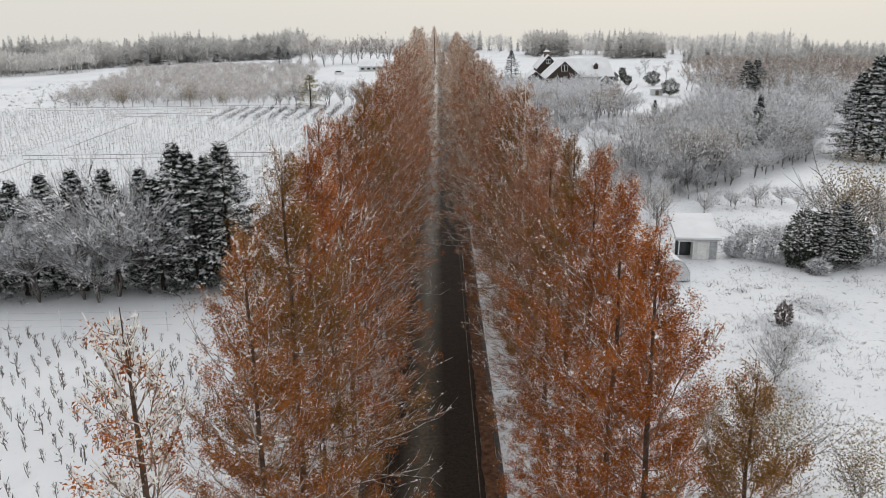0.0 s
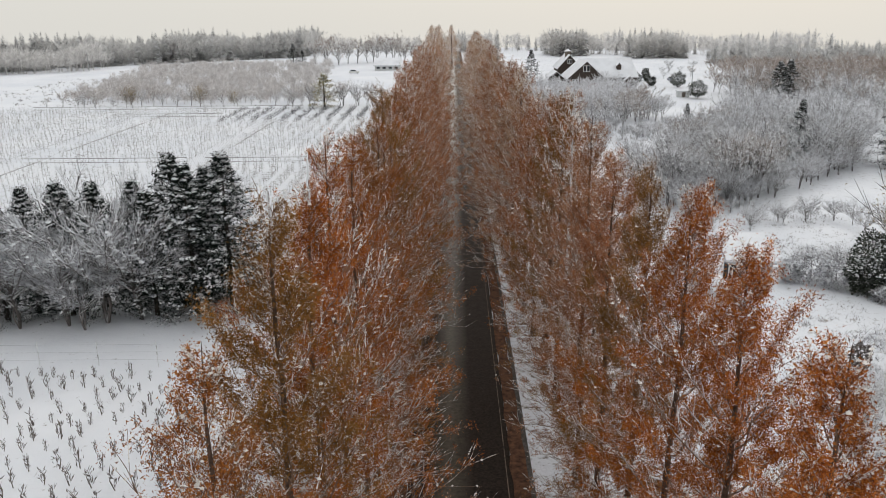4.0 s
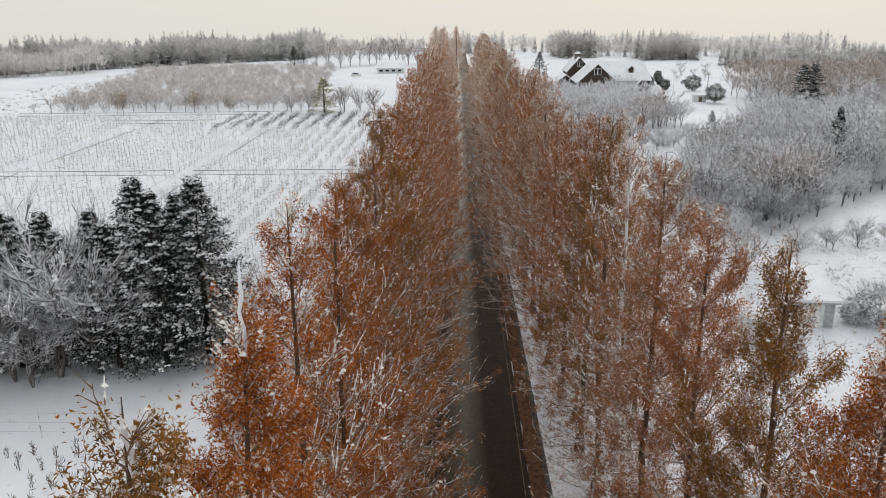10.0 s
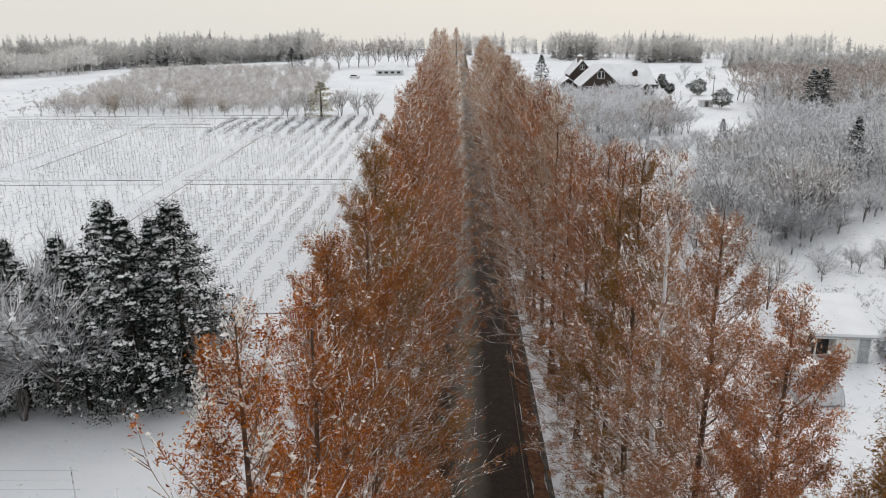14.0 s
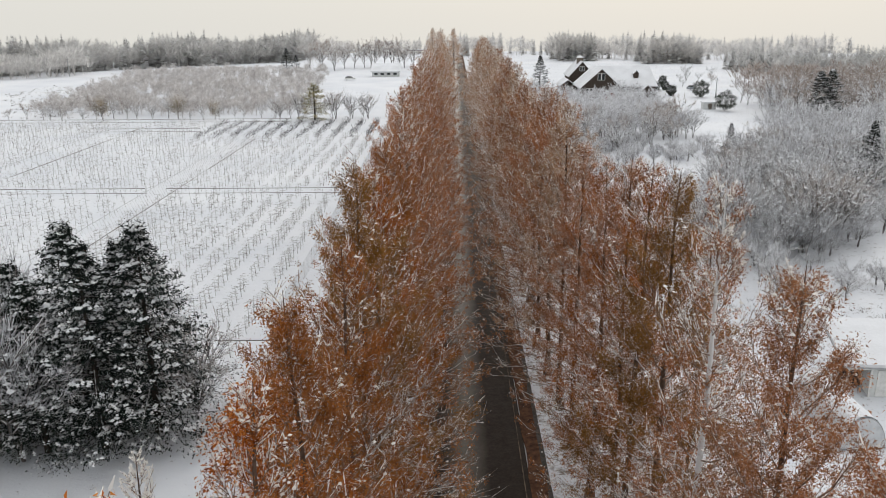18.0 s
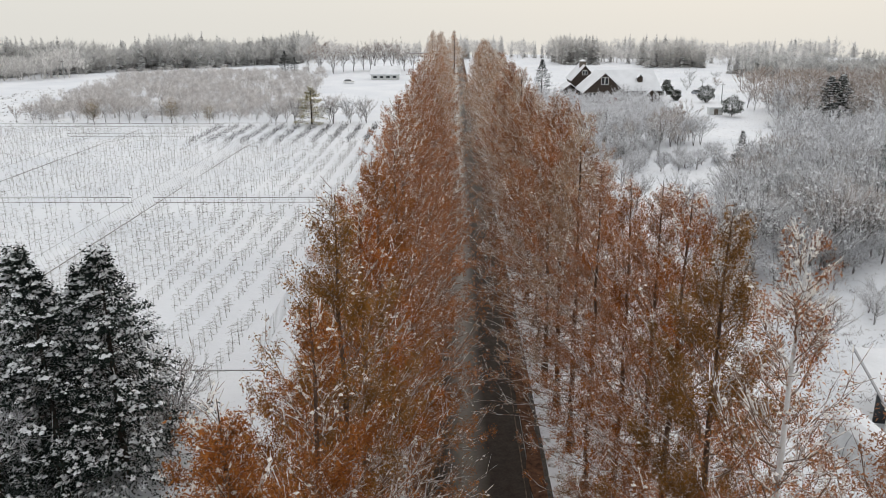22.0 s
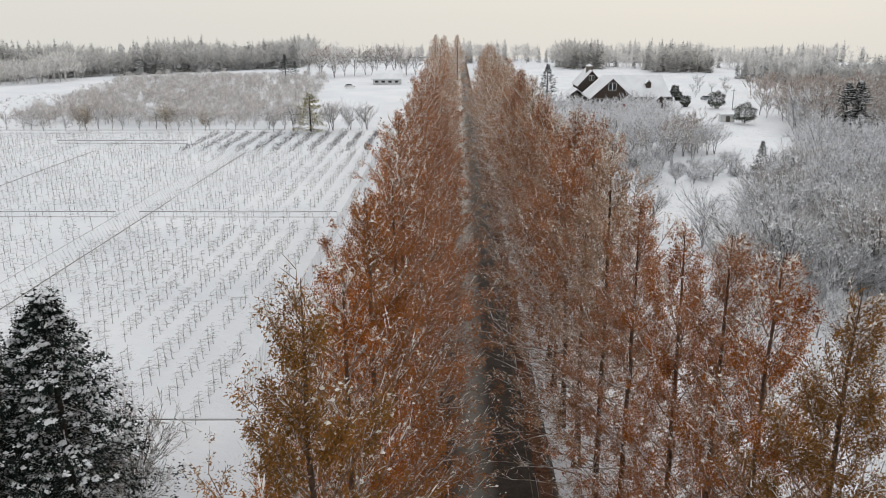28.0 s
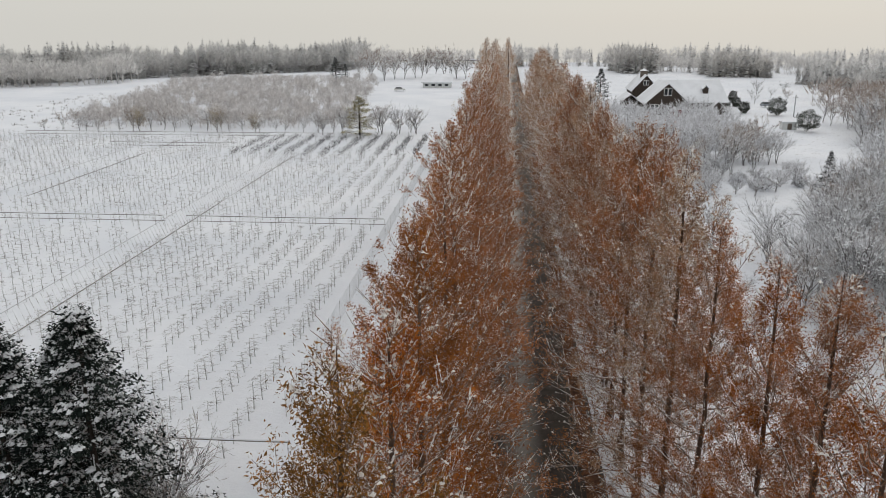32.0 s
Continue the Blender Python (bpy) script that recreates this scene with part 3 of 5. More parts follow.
def evergreen(seed, h, spread, fine=True, n_br=150, snowy=1.0):
    """A dense dark evergreen with layered sprays and pads of snow."""
    r = np.random.default_rng(seed)
    trunk, limbs, crown, caps = Soup(), Soup(), Soup(), Soup()
    zs = np.linspace(0, h, 7)
    trunk.tube(np.column_stack([r.normal(0, 0.04, (7, 2)), zs]), 0.24 * (1 - zs / h) + 0.02, 7 if fine else 4)
    per = 124 if fine else 30
    for k in range(n_br):
        u = (k + r.uniform()) / n_br
        z0 = h * (0.035 + 0.955 * u)
        rel = z0 / h
        prof = min(1.0, (1 - rel) * 1.45) * (0.78 + 0.22 * math.sin(rel * 3.0)) * (1 + 0.07 * math.sin(rel * 19 + seed + 2 * math.sin(k * 2.4)))
        ln = spread * prof * r.uniform(0.6, 1.12) + 0.2
        az = k * 2.39996 + r.uniform(-0.3, 0.3)
        out = np.array([math.cos(az), math.sin(az), 0.0])
        el = r.uniform(-0.38, 0.45) + 0.5 * max(0, rel - 0.7)
        p0 = np.array([0, 0, z0])
        p1 = p0 + out * ln * math.cos(el) + np.array([0, 0, ln * math.sin(el)])
        limbs.prisms([p0], [p1], 0.04, 0.01)
        f = r.uniform(0.25, 1.08, per) ** 0.7
        base = p0 + (p1 - p0) * f[:, None] + np.cross(out, [0, 0, 1]) * (r.normal(0, 0.22, (per, 1)) * ln * 0.5) + r.normal(0, 0.14, (per, 3))
        lng = r.uniform(0.11, 0.25, per) * (1 if fine else 2.8)
        d = unit(out + r.normal(0, 0.5, (per, 3)) + np.array([0, 0, -0.35]))
        acr = unit(np.cross(d, r.normal(0, 0.5, (per, 3)) + np.array([0, 0, 1]))) * (lng * r.uniform(0.2, 0.36, per))[:, None]
        crown.kites(base, d * lng[:, None], acr)
        m = r.poisson((5.5 if fine else 0.6) * snowy)
        if m:
            fs = r.uniform(0.45, 1.05, m)
            pad = p0 + (p1 - p0) * fs[:, None] + np.cross(out, [0, 0, 1]) * (r.normal(0, 0.22, (m, 1)) * ln * 0.5) + np.array([0, 0, 0.12])
            w = r.integers(0, m, m * 4)
            caps.lumps(pad[w] + r.normal(0, 1, (m * 4, 3)) * np.array([0.10, 0.10, 0.05]), r.uniform(0.035, 0.14, m * 4) * (1 if fine else 1.9), 0.7)
    return trunk, limbs, crown, caps


thin_ev = tree_thing("conifer", evergreen(34, 13.5, 3.9, True, 110, 0.35), (bark_dark, bark_dark, leaf_dark, snow_lump), "dark conifer with snow on its boughs", "tree", "scattered conifers")
ev_kinds = [tree_thing("conifer", evergreen(s, 13.5, sp, True, nb), (bark_dark, bark_dark, leaf_dark, snow_lump),
                       "dark green conifer laden with clumps of snow", "tree", "conifer clump beside the orchard")
            for s, sp, nb in ((31, 4.8, 175), (32, 4.4, 160), (33, 5.0, 185))]
for x, y, hgt, k, t in ((-20.0, 81.5, 13.8, 0, 0), (-22.6, 79.6, 13.2, 1, 1), (-24.6, 82.0, 13.6, 2, 2), (-27.8, 81.5, 11.5, 1, 3), (-33.4, 79.5, 11.8, 1, 4),
                        (-36.6, 80.0, 11.2, 2, 5), (-38.6, 78.5, 11.0, 0, 1), (-41.5, 80, 11.2, 2, 2), (-30.6, 80.0, 11.6, 2, 2), (-43.9, 78.0, 11.2, 0, 0.5), (-34.8, 83.0, 10.6, 1, 1.7), (-25.9, 79.2, 11.0, 1, 2.6), (-22.3, 84.0, 12.0, 2, 4)):
    copy_thing(ev_kinds[k], at(x, y, -0.05, t, hgt / 13.5))
for x, y, hgt, k, lab in ((73.2, 139.9, 17.2, 2, 0), (83.4, 223, 11.4, 2, 1), (86.4, 224, 11.8, 0, 1), (42.8, 163, 8.0, 1, 0),
                          (27.2, 303, 11.0, 2, 0), (-77, 400, 10, 1, 1), (-73, 402, 7, 0, 1), (57.0, 147, 10.4, 2, 0), (75.0, 138.6, 15.6, 1, 0), (71.4, 141.4, 14.6, 0, 0), (38.4, 82.8, 6.0, 0, 2), (40.6, 83.2, 6.8, 2, 2)):
    o = copy_thing(ev_kinds[k] if y < 230 else thin_ev, at(x, y, -0.05, x + k, hgt / 13.5, 0.72 if 142 < y < 170 else 1.2 if hgt < 12 else 1.0))
    tagged(o, ("dark conifer with snow on its boughs", "dark snow-dusted conifer standing among bare woods", "bushy young dark conifer weighed down by snow")[lab], "tree", "scattered conifers")
pine = tree_thing("pine", evergreen(36, 9.0, 4.2, False, 60, 2.5), (bark_dark, bark_dark, leaf_pine, snow_lump), "open yellow-green pine with snow on its tiers", "tree")
pine.location = (-35.5, 231, -0.05)
for e in (*ev_kinds, thin_ev):
    gone(e)


def bare_tree(seed, h, spread, twigs=900, trunks=1, leaning=0.25, thick=1.0, boughs=9, m=6):
    """A leafless tree: forked limbs and a haze of fine frosted twigs."""
    r = np.random.default_rng(seed)
    wood, fine = Soup(), Soup()
    tips = []
    for t in range(trunks):
        az = r.uniform(0, 6.28)
        lean = leaning * r.uniform(0.3, 1.2)
        top = np.array([math.cos(az) * lean * h * 0.5, math.sin(az) * lean * h * 0.5, h * r.uniform(0.5, 0.62)])
        u = np.linspace(0, 1, 6)[:, None]
        line = top * u + np.column_stack([r.normal(0, 0.10, (6, 2)), np.zeros(6)]) * (u > 0)
        wood.tube(line, (0.017 * h) * (1 - 0.55 * u[:, 0]) / (1 + 0.3 * (trunks > 1)), 5)
        for b in range(boughs):
            s = r.uniform(0.36, 1.0)
            p0 = np.array([np.interp(s, u[:, 0], line[:, c]) for c in range(3)])
            a2 = b * 2.4 + r.uniform(-0.5, 0.5)
            d = unit(np.array([math.cos(a2) * spread, math.sin(a2) * spread, h * 0.30 * r.uniform(0.6, 1.3)]))
            ln = (h - p0[2]) * r.uniform(0.55, 0.95)
            v = np.linspace(0, 1, 4)[:, None]
            bl = p0 + d * ln * v + np.array([0, 0, 0.18 * ln]) * v ** 2 + r.normal(0, 0.04 * ln, (4, 3)) * v
            wood.tube(bl, 0.0085 * h * (1 - 0.75 * v[:, 0]), 3)
            q = r.uniform(0.3, 1, m)
            c0 = np.stack([np.interp(q, v[:, 0], bl[:, c]) for c in range(3)], -1)
            d2 = unit(d + r.normal(0, 0.6, (m, 3)) + np.array([0, 0, 0.25]))
            c1 = c0 + d2 * (ln * r.uniform(0.2, 0.45, m))[:, None]
            wood.prisms(c0, c1, 0.0042 * h, 0.0014 * h)
            tips.append((c0, c1, d2))
    c0, c1, d2 = (np.concatenate(x) for x in zip(*tips))
    w = r.integers(0, len(c0), twigs)
    base = c0[w] + (c1 - c0)[w] * r.uniform(0.1, 1.05, (twigs, 1))
    d = unit(d2[w] + r.normal(0, 0.5, (twigs, 3)) + np.array([0, 0, 0.55]))
    lng = h * r.uniform(0.06, 0.16, twigs)
    acr = unit(np.cross(d, r.normal(0, 1, (twigs, 3)))) * (0.0025 * thick * h * r.uniform(0.6, 1.6, twigs))[:, None]
    fine.kites(base, d * lng[:, None], acr, 0.5)
    caps = Soup()
    nl = int(240 / thick)
    w = r.integers(0, len(c0), nl)
    caps.lumps(c0[w] + (c1 - c0)[w] * r.uniform(0, 1, (nl, 1)) + np.array([0, 0, 0.02]), r.uniform(0.008, 0.021, nl) * h * thick ** 0.5, 0.5)
    return wood, None, fine, caps


WOODS = "leafless snowy woods"
bare_kinds = [tree_thing("bare_tree", bare_tree(s, 8, sp, tw, tk), (twig_snow, None, tm, snow_lump), lab, "tree", WOODS)
              for s, sp, tw, tk, tm, lab in (
                  (41, 2.4, 950, 2, twig_frost, "leafless tree with every twig coated in snow"),
                  (42, 2.6, 1050, 4, twig_frost, "leafless multi-stemmed tree coated in snow"),
                  (43, 2.0, 900, 3, twig_brown, "bare grey-brown tree with thin snow on its twigs"),
                  (44, 3.2, 1100, 2, twig_frost, "broad leafless tree whitened by snow"),
                  (45, 2.2, 950, 5, twig_brown, "bare grey thicket of upright stems dusted with snow"))]
lite = [bare_tree(sd, 8, sp, tw, tk, 0.25, 1.7, 6, 3) for sd, sp, tw, tk in ((46, 2.4, 700, 2), (47, 2.8, 800, 3), (48, 2.2, 700, 2), (49, 2.4, 800, 3))]
bare_kinds += [tree_thing("bare_tree", lite[k], (twig_snow, None, tm, snow_lump), lab, "tree", WOODS)
               for k, tm, lab in ((0, twig_frost, "leafless tree with every twig coated in snow"), (1, twig_frost, "leafless multi-stemmed tree coated in snow"),
                                  (2, twig_brown, "bare grey-brown tree with thin snow on its twigs"), (3, twig_brown, "bare grey thicket of upright stems dusted with snow"))]

bare_kinds.append(tree_thing("bare_tree", bare_tree(53, 8, 3.6, 2900, 3, 0.16, 1.0, 8, 8), (twig_white, None, twig_frost, snow_lump), "leafless tree with thick snow along every branch", "tree", WOODS))


def far_wood(name, label, count, x0, x1, y0, y1, picks, lo, hi, seed, keep, gap):
    """A wood too far off to count, joined: the stems and the frosted twigs of all its trees."""
    r = random.Random(seed)
    wood, fine, caps, placed, tries = Soup(), Soup(), Soup(), [], 0
    while len(placed) < count and tries < count * 30:
        tries += 1
        x, y = r.uniform(x0, x1), r.uniform(y0, y1)
        if keep(x, y) and all((x - a) ** 2 + (y - b) ** 2 > gap * gap for a, b in placed):
            placed.append((x, y))
            stems, _none, twigs, lumps = lite[r.choice(picks)]
            turn, size = r.uniform(0, 6.28), r.uniform(lo, hi) / 8
            wood.merge(stems, (x, y, -0.1), turn, size)
            fine.merge(twigs, (x, y, -0.1), turn, size)
            caps.merge(lumps, (x, y, -0.1), turn, size)
    e = thing(name, label, "woods", kind="stuff")
    part("stems", wood, twig_snow, e)
    part("twigs", fine, twig_frost if 0 in picks else twig_brown, e)
    part("snow", caps, snow_lump, e)


def scatter(count, x0, x1, y0, y1, kinds, lo, hi, seed, keep=lambda x, y: True, gap=2.2, group=WOODS):
    r = random.Random(seed)
    placed, tries = [], 0
    while len(placed) < count and tries < count * 30:
        tries += 1
        x, y = r.uniform(x0, x1), r.uniform(y0, y1)
        if keep(x, y) and all((x - a) ** 2 + (y - b) ** 2 > gap * gap for a, b in placed):
            placed.append((x, y))
            k = r.choice(kinds)
            copy_thing(bare_kinds[k], at(x, y, -0.1, r.uniform(0, 6.28), r.uniform(lo, hi) / 8))
    return placed


def clearing(x, y):
    """Open snow before the conifers that stand in the wood."""
    return (121 < y < 150 and abs(x - 0.375 * (y + 5)) < 3.4) or (192 < y < 227 and abs(x - 0.37 * (y + 5)) < 5.5) or (152 < y < 165 and abs(x - 0.253 * (y + 5)) < 2.4)


def wood_front(x):
    """Where the near edge of the wood stands beyond the waste land."""
    return 116.5 + 0.95 * max(0.0, x - 37)


scatter(118, 24, 68, 112, 158, (0, 1, 3, 0, 1, 4, 2), 4.4, 8.8, 1, lambda x, y: y > wood_front(x) and x > 26 + 0.4 * abs(y - 122) and x < 64 + 0.45 * (y - 143) and not clearing(x, y), 2.3)
scatter(38, 16, 48, 184, 208, (5, 6, 8, 6, 7), 5, 8.0, 2, lambda x, y: x < 46 - 0.02 * (y - 180), 2.1)
far_wood("leafless_wood", "snow-frosted leafless wood below the lodge", 160, 17, 50, 196, 270, (0, 1), 3.6, 6.4, 12, lambda x, y: x < 49, 1.8)
scatter(26, 66, 100, 186, 232, (7, 8, 6, 5), 6.5, 10.5, 3, lambda x, y: x > 70 + 0.08 * (y - 188) and not (72 < x < 86 and y < 214) and not clearing(x, y), 2.8)
far_wood("leafless_wood", "grey-brown leafless wood beside the garden", 110, 72, 122, 205, 268, (2, 3), 6.0, 10.5, 13, lambda x, y: x > 71 + 0.10 * (y - 188) and not clearing(x, y), 2.4)
far_wood("leafless_wood", "snow-frosted wood spreading beyond the waste land", 120, 42, 118, 146, 204, (0, 1), 6.0, 9.0, 4,
         lambda x, y: 44 + 0.42 * (y - 150) < x < 66 + 0.48 * (y - 143) and not (72 < x < 82 and y < 150) and not clearing(x, y), 2.4)
scatter(7, 31, 47, 103, 115, (9,), 2.0, 3.0, 15, lambda x, y: y < wood_front(x) - 1.5, 2.5)
scatter(26, 27, 62, 114, 142, (9,), 3.0, 5.6, 16, lambda x, y: wood_front(x) - 2.2 < y < wood_front(x) + 3 and x > 27, 2.2)
scatter(20, 21, 46, 170, 187, (9,), 2.4, 3.8, 17, lambda x, y: True, 2.0)
scatter(24, 16, 28, 96, 178, (3, 0, 1, 2), 3.8, 6.5, 5, lambda x, y: True, 4)
scatter(9, 46, 54, 80, 92, (1, 3, 2), 4, 7, 6, lambda x, y: True, 2.2)
for x, y, hh, k in ((-26.9, 78.2, 9.0, 9), (-29.6, 77.6, 12.6, 9), (-32.6, 77.0, 9.5, 9), (-36.5, 76.5, 9.0, 9), (-40.5, 76.0, 8.5, 9), (-30.8, 76.0, 6.5, 9),
                    (-18.6, 84.5, 6.5, 2), (-17.8, 82.2, 5.0, 2), (34.0, 104.5, 3.6, 3), (38.8, 107, 3.4, 3), (36.2, 108.5, 3.2, 3), (43, 110, 3.5, 3), (47, 107, 3.5, 3),
                    (33.0, 88.4, 3.4, 1), (35.4, 87.0, 3.6, 1), (37.2, 88.0, 3.8, 3), (43.5, 89.5, 7.5, 2), (23.6, 57.5, 3.4, 1), (25.4, 60.5, 3.0, 4),
                    (-39.5, 231, 6.5, 2), (-30.3, 231, 7.0, 2), (-26.3, 231.5, 7.5, 3), (-44, 230, 5, 2), (-22.5, 232, 6.0, 2)):
    copy_thing(bare_kinds[k], at(x, y, -0.05, x * 3 + y, hh / 8))

# bushes and small trees that keep dry leaves
oak_parts = bare_tree(51, 5, 2.0, 900, 2)
oak_leaf = Soup()
rr = np.random.default_rng(52)
pts = rr.normal(0, 1, (3200, 3)) * np.array([0.9, 0.9, 1.05]) + np.array([0, 0, 3.1])
dd = unit(rr.normal(0, 1, (3200, 3)))
oak_leaf.kites(pts, dd * 0.13, unit(np.cross(dd, rr.normal(0, 1, (3200, 3)))) * 0.04)
oak = tree_thing("oak_sapling", (oak_parts[0], None, oak_leaf, None), (twig_snow, None, leaf_oak, None),
                 "small oak keeping its dry yellow-brown leaves", "tree", "leafy saplings")
for x, y, hh in ((18.5, 45.5, 5.8), (21.5, 42.5, 5.0), (-88, 231, 6.0), (-70, 233, 6), (43.2, 86.4, 10.5), (16.5, 50, 4.2), (-60.5, 232, 4.5)):
    copy_thing(oak, at(x, y, 0, x + y, hh / 5))
gone(oak)


def round_shrub(seed, h, wide, leaves=1500):
    r = np.random.default_rng(seed)
    stem, crown, caps = Soup(), Soup(), Soup()
    stem.tube([(0, 0, 0), (0.05, 0, h * 0.35), (0, 0.05, h * 0.7)], (0.10, 0.08, 0.03), 6)
    d = unit(r.normal(0, 1, (leaves, 3)))
    bumpy = 1 + 0.24 * np.sin(d[:, 0] * 5 + seed) * np.sin(d[:, 1] * 6) + 0.14 * np.sin(d[:, 2] * 8 + seed) + r.normal(0, 0.07, leaves)
    p = d * (r.uniform(0.55, 1, (leaves, 1)) ** 0.5) * bumpy[:, None] * np.array([wide, wide, h * 0.45]) + np.array([0, 0, h * 0.54])
    a = unit(d + r.normal(0, 0.6, (leaves, 3)))
    crown.kites(p, a * 0.3, unit(np.cross(a, r.normal(0, 1, (leaves, 3)))) * 0.09)
    top = p[(d[:, 2] > -0.2)][::4]
    caps.lumps(top + np.array([0, 0, 0.06]), r.uniform(0.05, 0.19, len(top)), 0.55)
    return stem, None, crown, caps


leaf_shrub = leaf_mat("frosted_evergreen_shrub", [(0.0, (0.03, 0.04, 0.03)), (0.6, (0.08, 0.095, 0.075)), (0.85, (0.16, 0.17, 0.15)), (1.0, (0.6, 0.62, 0.63))], (0.08, 0.09, 0.07), 0.3, 0.2)
for k, (x, y, hh, ww) in enumerate(((65.0, 281, 3.2, 1.3), (72.0, 275, 5.0, 2.2), (68.8, 243, 5.0, 2.3), (62.0, 292, 3.4, 2.0), (67.5, 298, 2.6, 1.1), (70.2, 312, 3.5, 1.2))):
    e = tree_thing("round_shrub", round_shrub(60 + k, hh, ww, 3400), (bark_dark, None, leaf_shrub, snow_lump),
                   "rounded dark evergreen shrub capped with snow", "shrub", "clipped shrubs by the lodge")
    e.location = (x, y, -0.03)

for k, (x, y, hh, ww) in enumerate(((36.6, 83.4, 4.6, 1.7), (38.2, 85.4, 5.4, 1.8), (42.4, 84.4, 4.4, 1.5))):
    e = tree_thing("evergreen_bush", round_shrub(90 + k, hh, ww, 3400), (bark_dark, None, leaf_shrub, snow_lump),
                   "dark broadleaf evergreen bush weighed down by snow", "bush", "evergreen bushes beside the shed")
    e.location = (x, y, -0.03)

for k, (x, y, hh, ww) in enumerate(((33.0, 86.4, 3.4, 1.6), (34.6, 84.8, 3.0, 1.4), (31.4, 87.0, 2.2, 1.0), (44.6, 83.6, 3.2, 1.5), (37.4, 81.0, 1.5, 1.0))):
    e = tree_thing("frosted_bush", round_shrub(140 + k, hh, ww, 1300), (twig_snow, None, twig_frost, snow_lump),
                   "leafless grey bush thickly frosted with snow", "bush", "frosted bushes beside the shed")
    e.location = (x, y, -0.03)

rb = random.Random(31)
for k in range(10):
    e = tree_thing("snowy_bush", round_shrub(120 + k, rb.uniform(1.4, 3.0), rb.uniform(1.0, 2.0), 800), (bark_dark, None, twig_frost, snow_lump),
                   "low bush bowed under thick snow", "bush", "snow-laden bushes by the thicket")
    e.location = (rb.uniform(21, 46), rb.uniform(172, 186), -0.03)

# bare trees along the far edge of the orchard and tall thin ones beyond
rt = random.Random(12)
for k in range(26):
    x = -112 + k * 3.5 + rt.uniform(-1, 1)
    copy_thing(bare_kinds[rt.choice((5, 7, 7, 6))], at(x, 233 + rt.uniform(-1.5, 2.5), 0, x, rt.uniform(3.0, 5.6) / 8))
for k in range(15):
    x = -68 + k * 3.4 + rt.uniform(-1, 1)
    copy_thing(bare_kinds[rt.choice((7, 8))], at(x, 408 + rt.uniform(-12, 14), 0, x, rt.uniform(9, 14) / 8))
for k in range(10):
    copy_thing(bare_kinds[rt.choice((5, 6))], at(28 + 3.3 * k + rt.uniform(-1, 1), rt.uniform(266, 272), 0, k, rt.uniform(2.6, 3.9) / 8))
for k in range(9):
    copy_thing(bare_kinds[rt.choice((7, 5))], at(rt.uniform(70, 110), rt.uniform(295, 345), 0, k, rt.uniform(3, 6) / 8))
for e in bare_kinds:
    gone(e)


# ---- far woods, one joined mass each ----
def far_conifer(seed, h):
    r = np.random.default_rng(seed)
    s, white = Soup(), Soup()
    n = 150
    u = r.uniform(0.04, 1, n)
    az = r.uniform(0, 6.28, n)
    rad = 0.15 * h * (1 - u) ** 0.7 * r.uniform(0.7, 1.2, n) + 0.15
    out = np.stack([np.cos(az), np.sin(az), 0 * az], -1)
    p = out * (rad * 0.15)[:, None] + np.array([0, 0, 1]) * (u * h)[:, None]
    al = out * rad[:, None] + np.array([0, 0, -0.35]) * rad[:, None]
    ac = np.cross(out, [0, 0, 1]) * (rad * 0.75)[:, None]
    s.kites(p, al, ac, 0.6)
    q = r.uniform(0, 1, n) < 0.8
    white.kites((p + np.array([0, 0, 0.12]))[q], (al * 0.95)[q], (ac * 0.55)[q], 0.65)
    s.tube([(0, 0, 0), (0, 0, h * 0.96)], (0.16, 0.03), 4)
    return s, white


def far_bare(seed, h, n=85):
    r = np.random.default_rng(seed)
    s = Soup()
    s.tube([(0, 0, 0), (r.normal(0, 0.2), r.normal(0, 0.2), h * 0.6)], (0.14, 0.05), 4)
    u = r.uniform(0.25, 0.8, n)
    az = r.uniform(0, 6.28, n)
    out = np.stack([np.cos(az), np.sin(az), 0 * az], -1)
    ln = h * r.uniform(0.16, 0.34, n)
    p = np.array([0, 0, 1]) * (u * h * 0.85)[:, None] + out * (ln * r.uniform(0, 0.8, n))[:, None]
    al = unit(out * 0.7 + np.array([0, 0, 1.0]) * r.uniform(0.3, 1.4, (n, 1))) * ln[:, None] * 0.9
    s.kites(p, al, unit(np.cross(al, r.normal(0, 1, (n, 3)))) * (0.015 * h), 0.5)
    return s


def edge_wood(name, label, count, spots, kinds, seed, material, white=None):
    """One joined far wood; spots(r) gives places, kinds are small trees."""
    r = random.Random(seed)
    body, caps = Soup(), Soup()
    for _ in range(count):
        x, y, size = spots(r)
        k = r.choice(kinds)
        turn = r.uniform(0, 6.28)
        z = float(height(np.array(x), np.array(y)))
        if isinstance(k, tuple):
            body.merge(k[0], (x, y, z), turn, size)
            caps.merge(k[1], (x, y, z), turn, size)
        else:
            body.merge(k, (x, y, z), turn, size)
    o = plain(name, body, material, label, "woods", kind="stuff")
    if caps.v:
        plain("snow_cover", caps, white, "snow on the boughs of the far wood", "snow", kind="stuff")
    return o


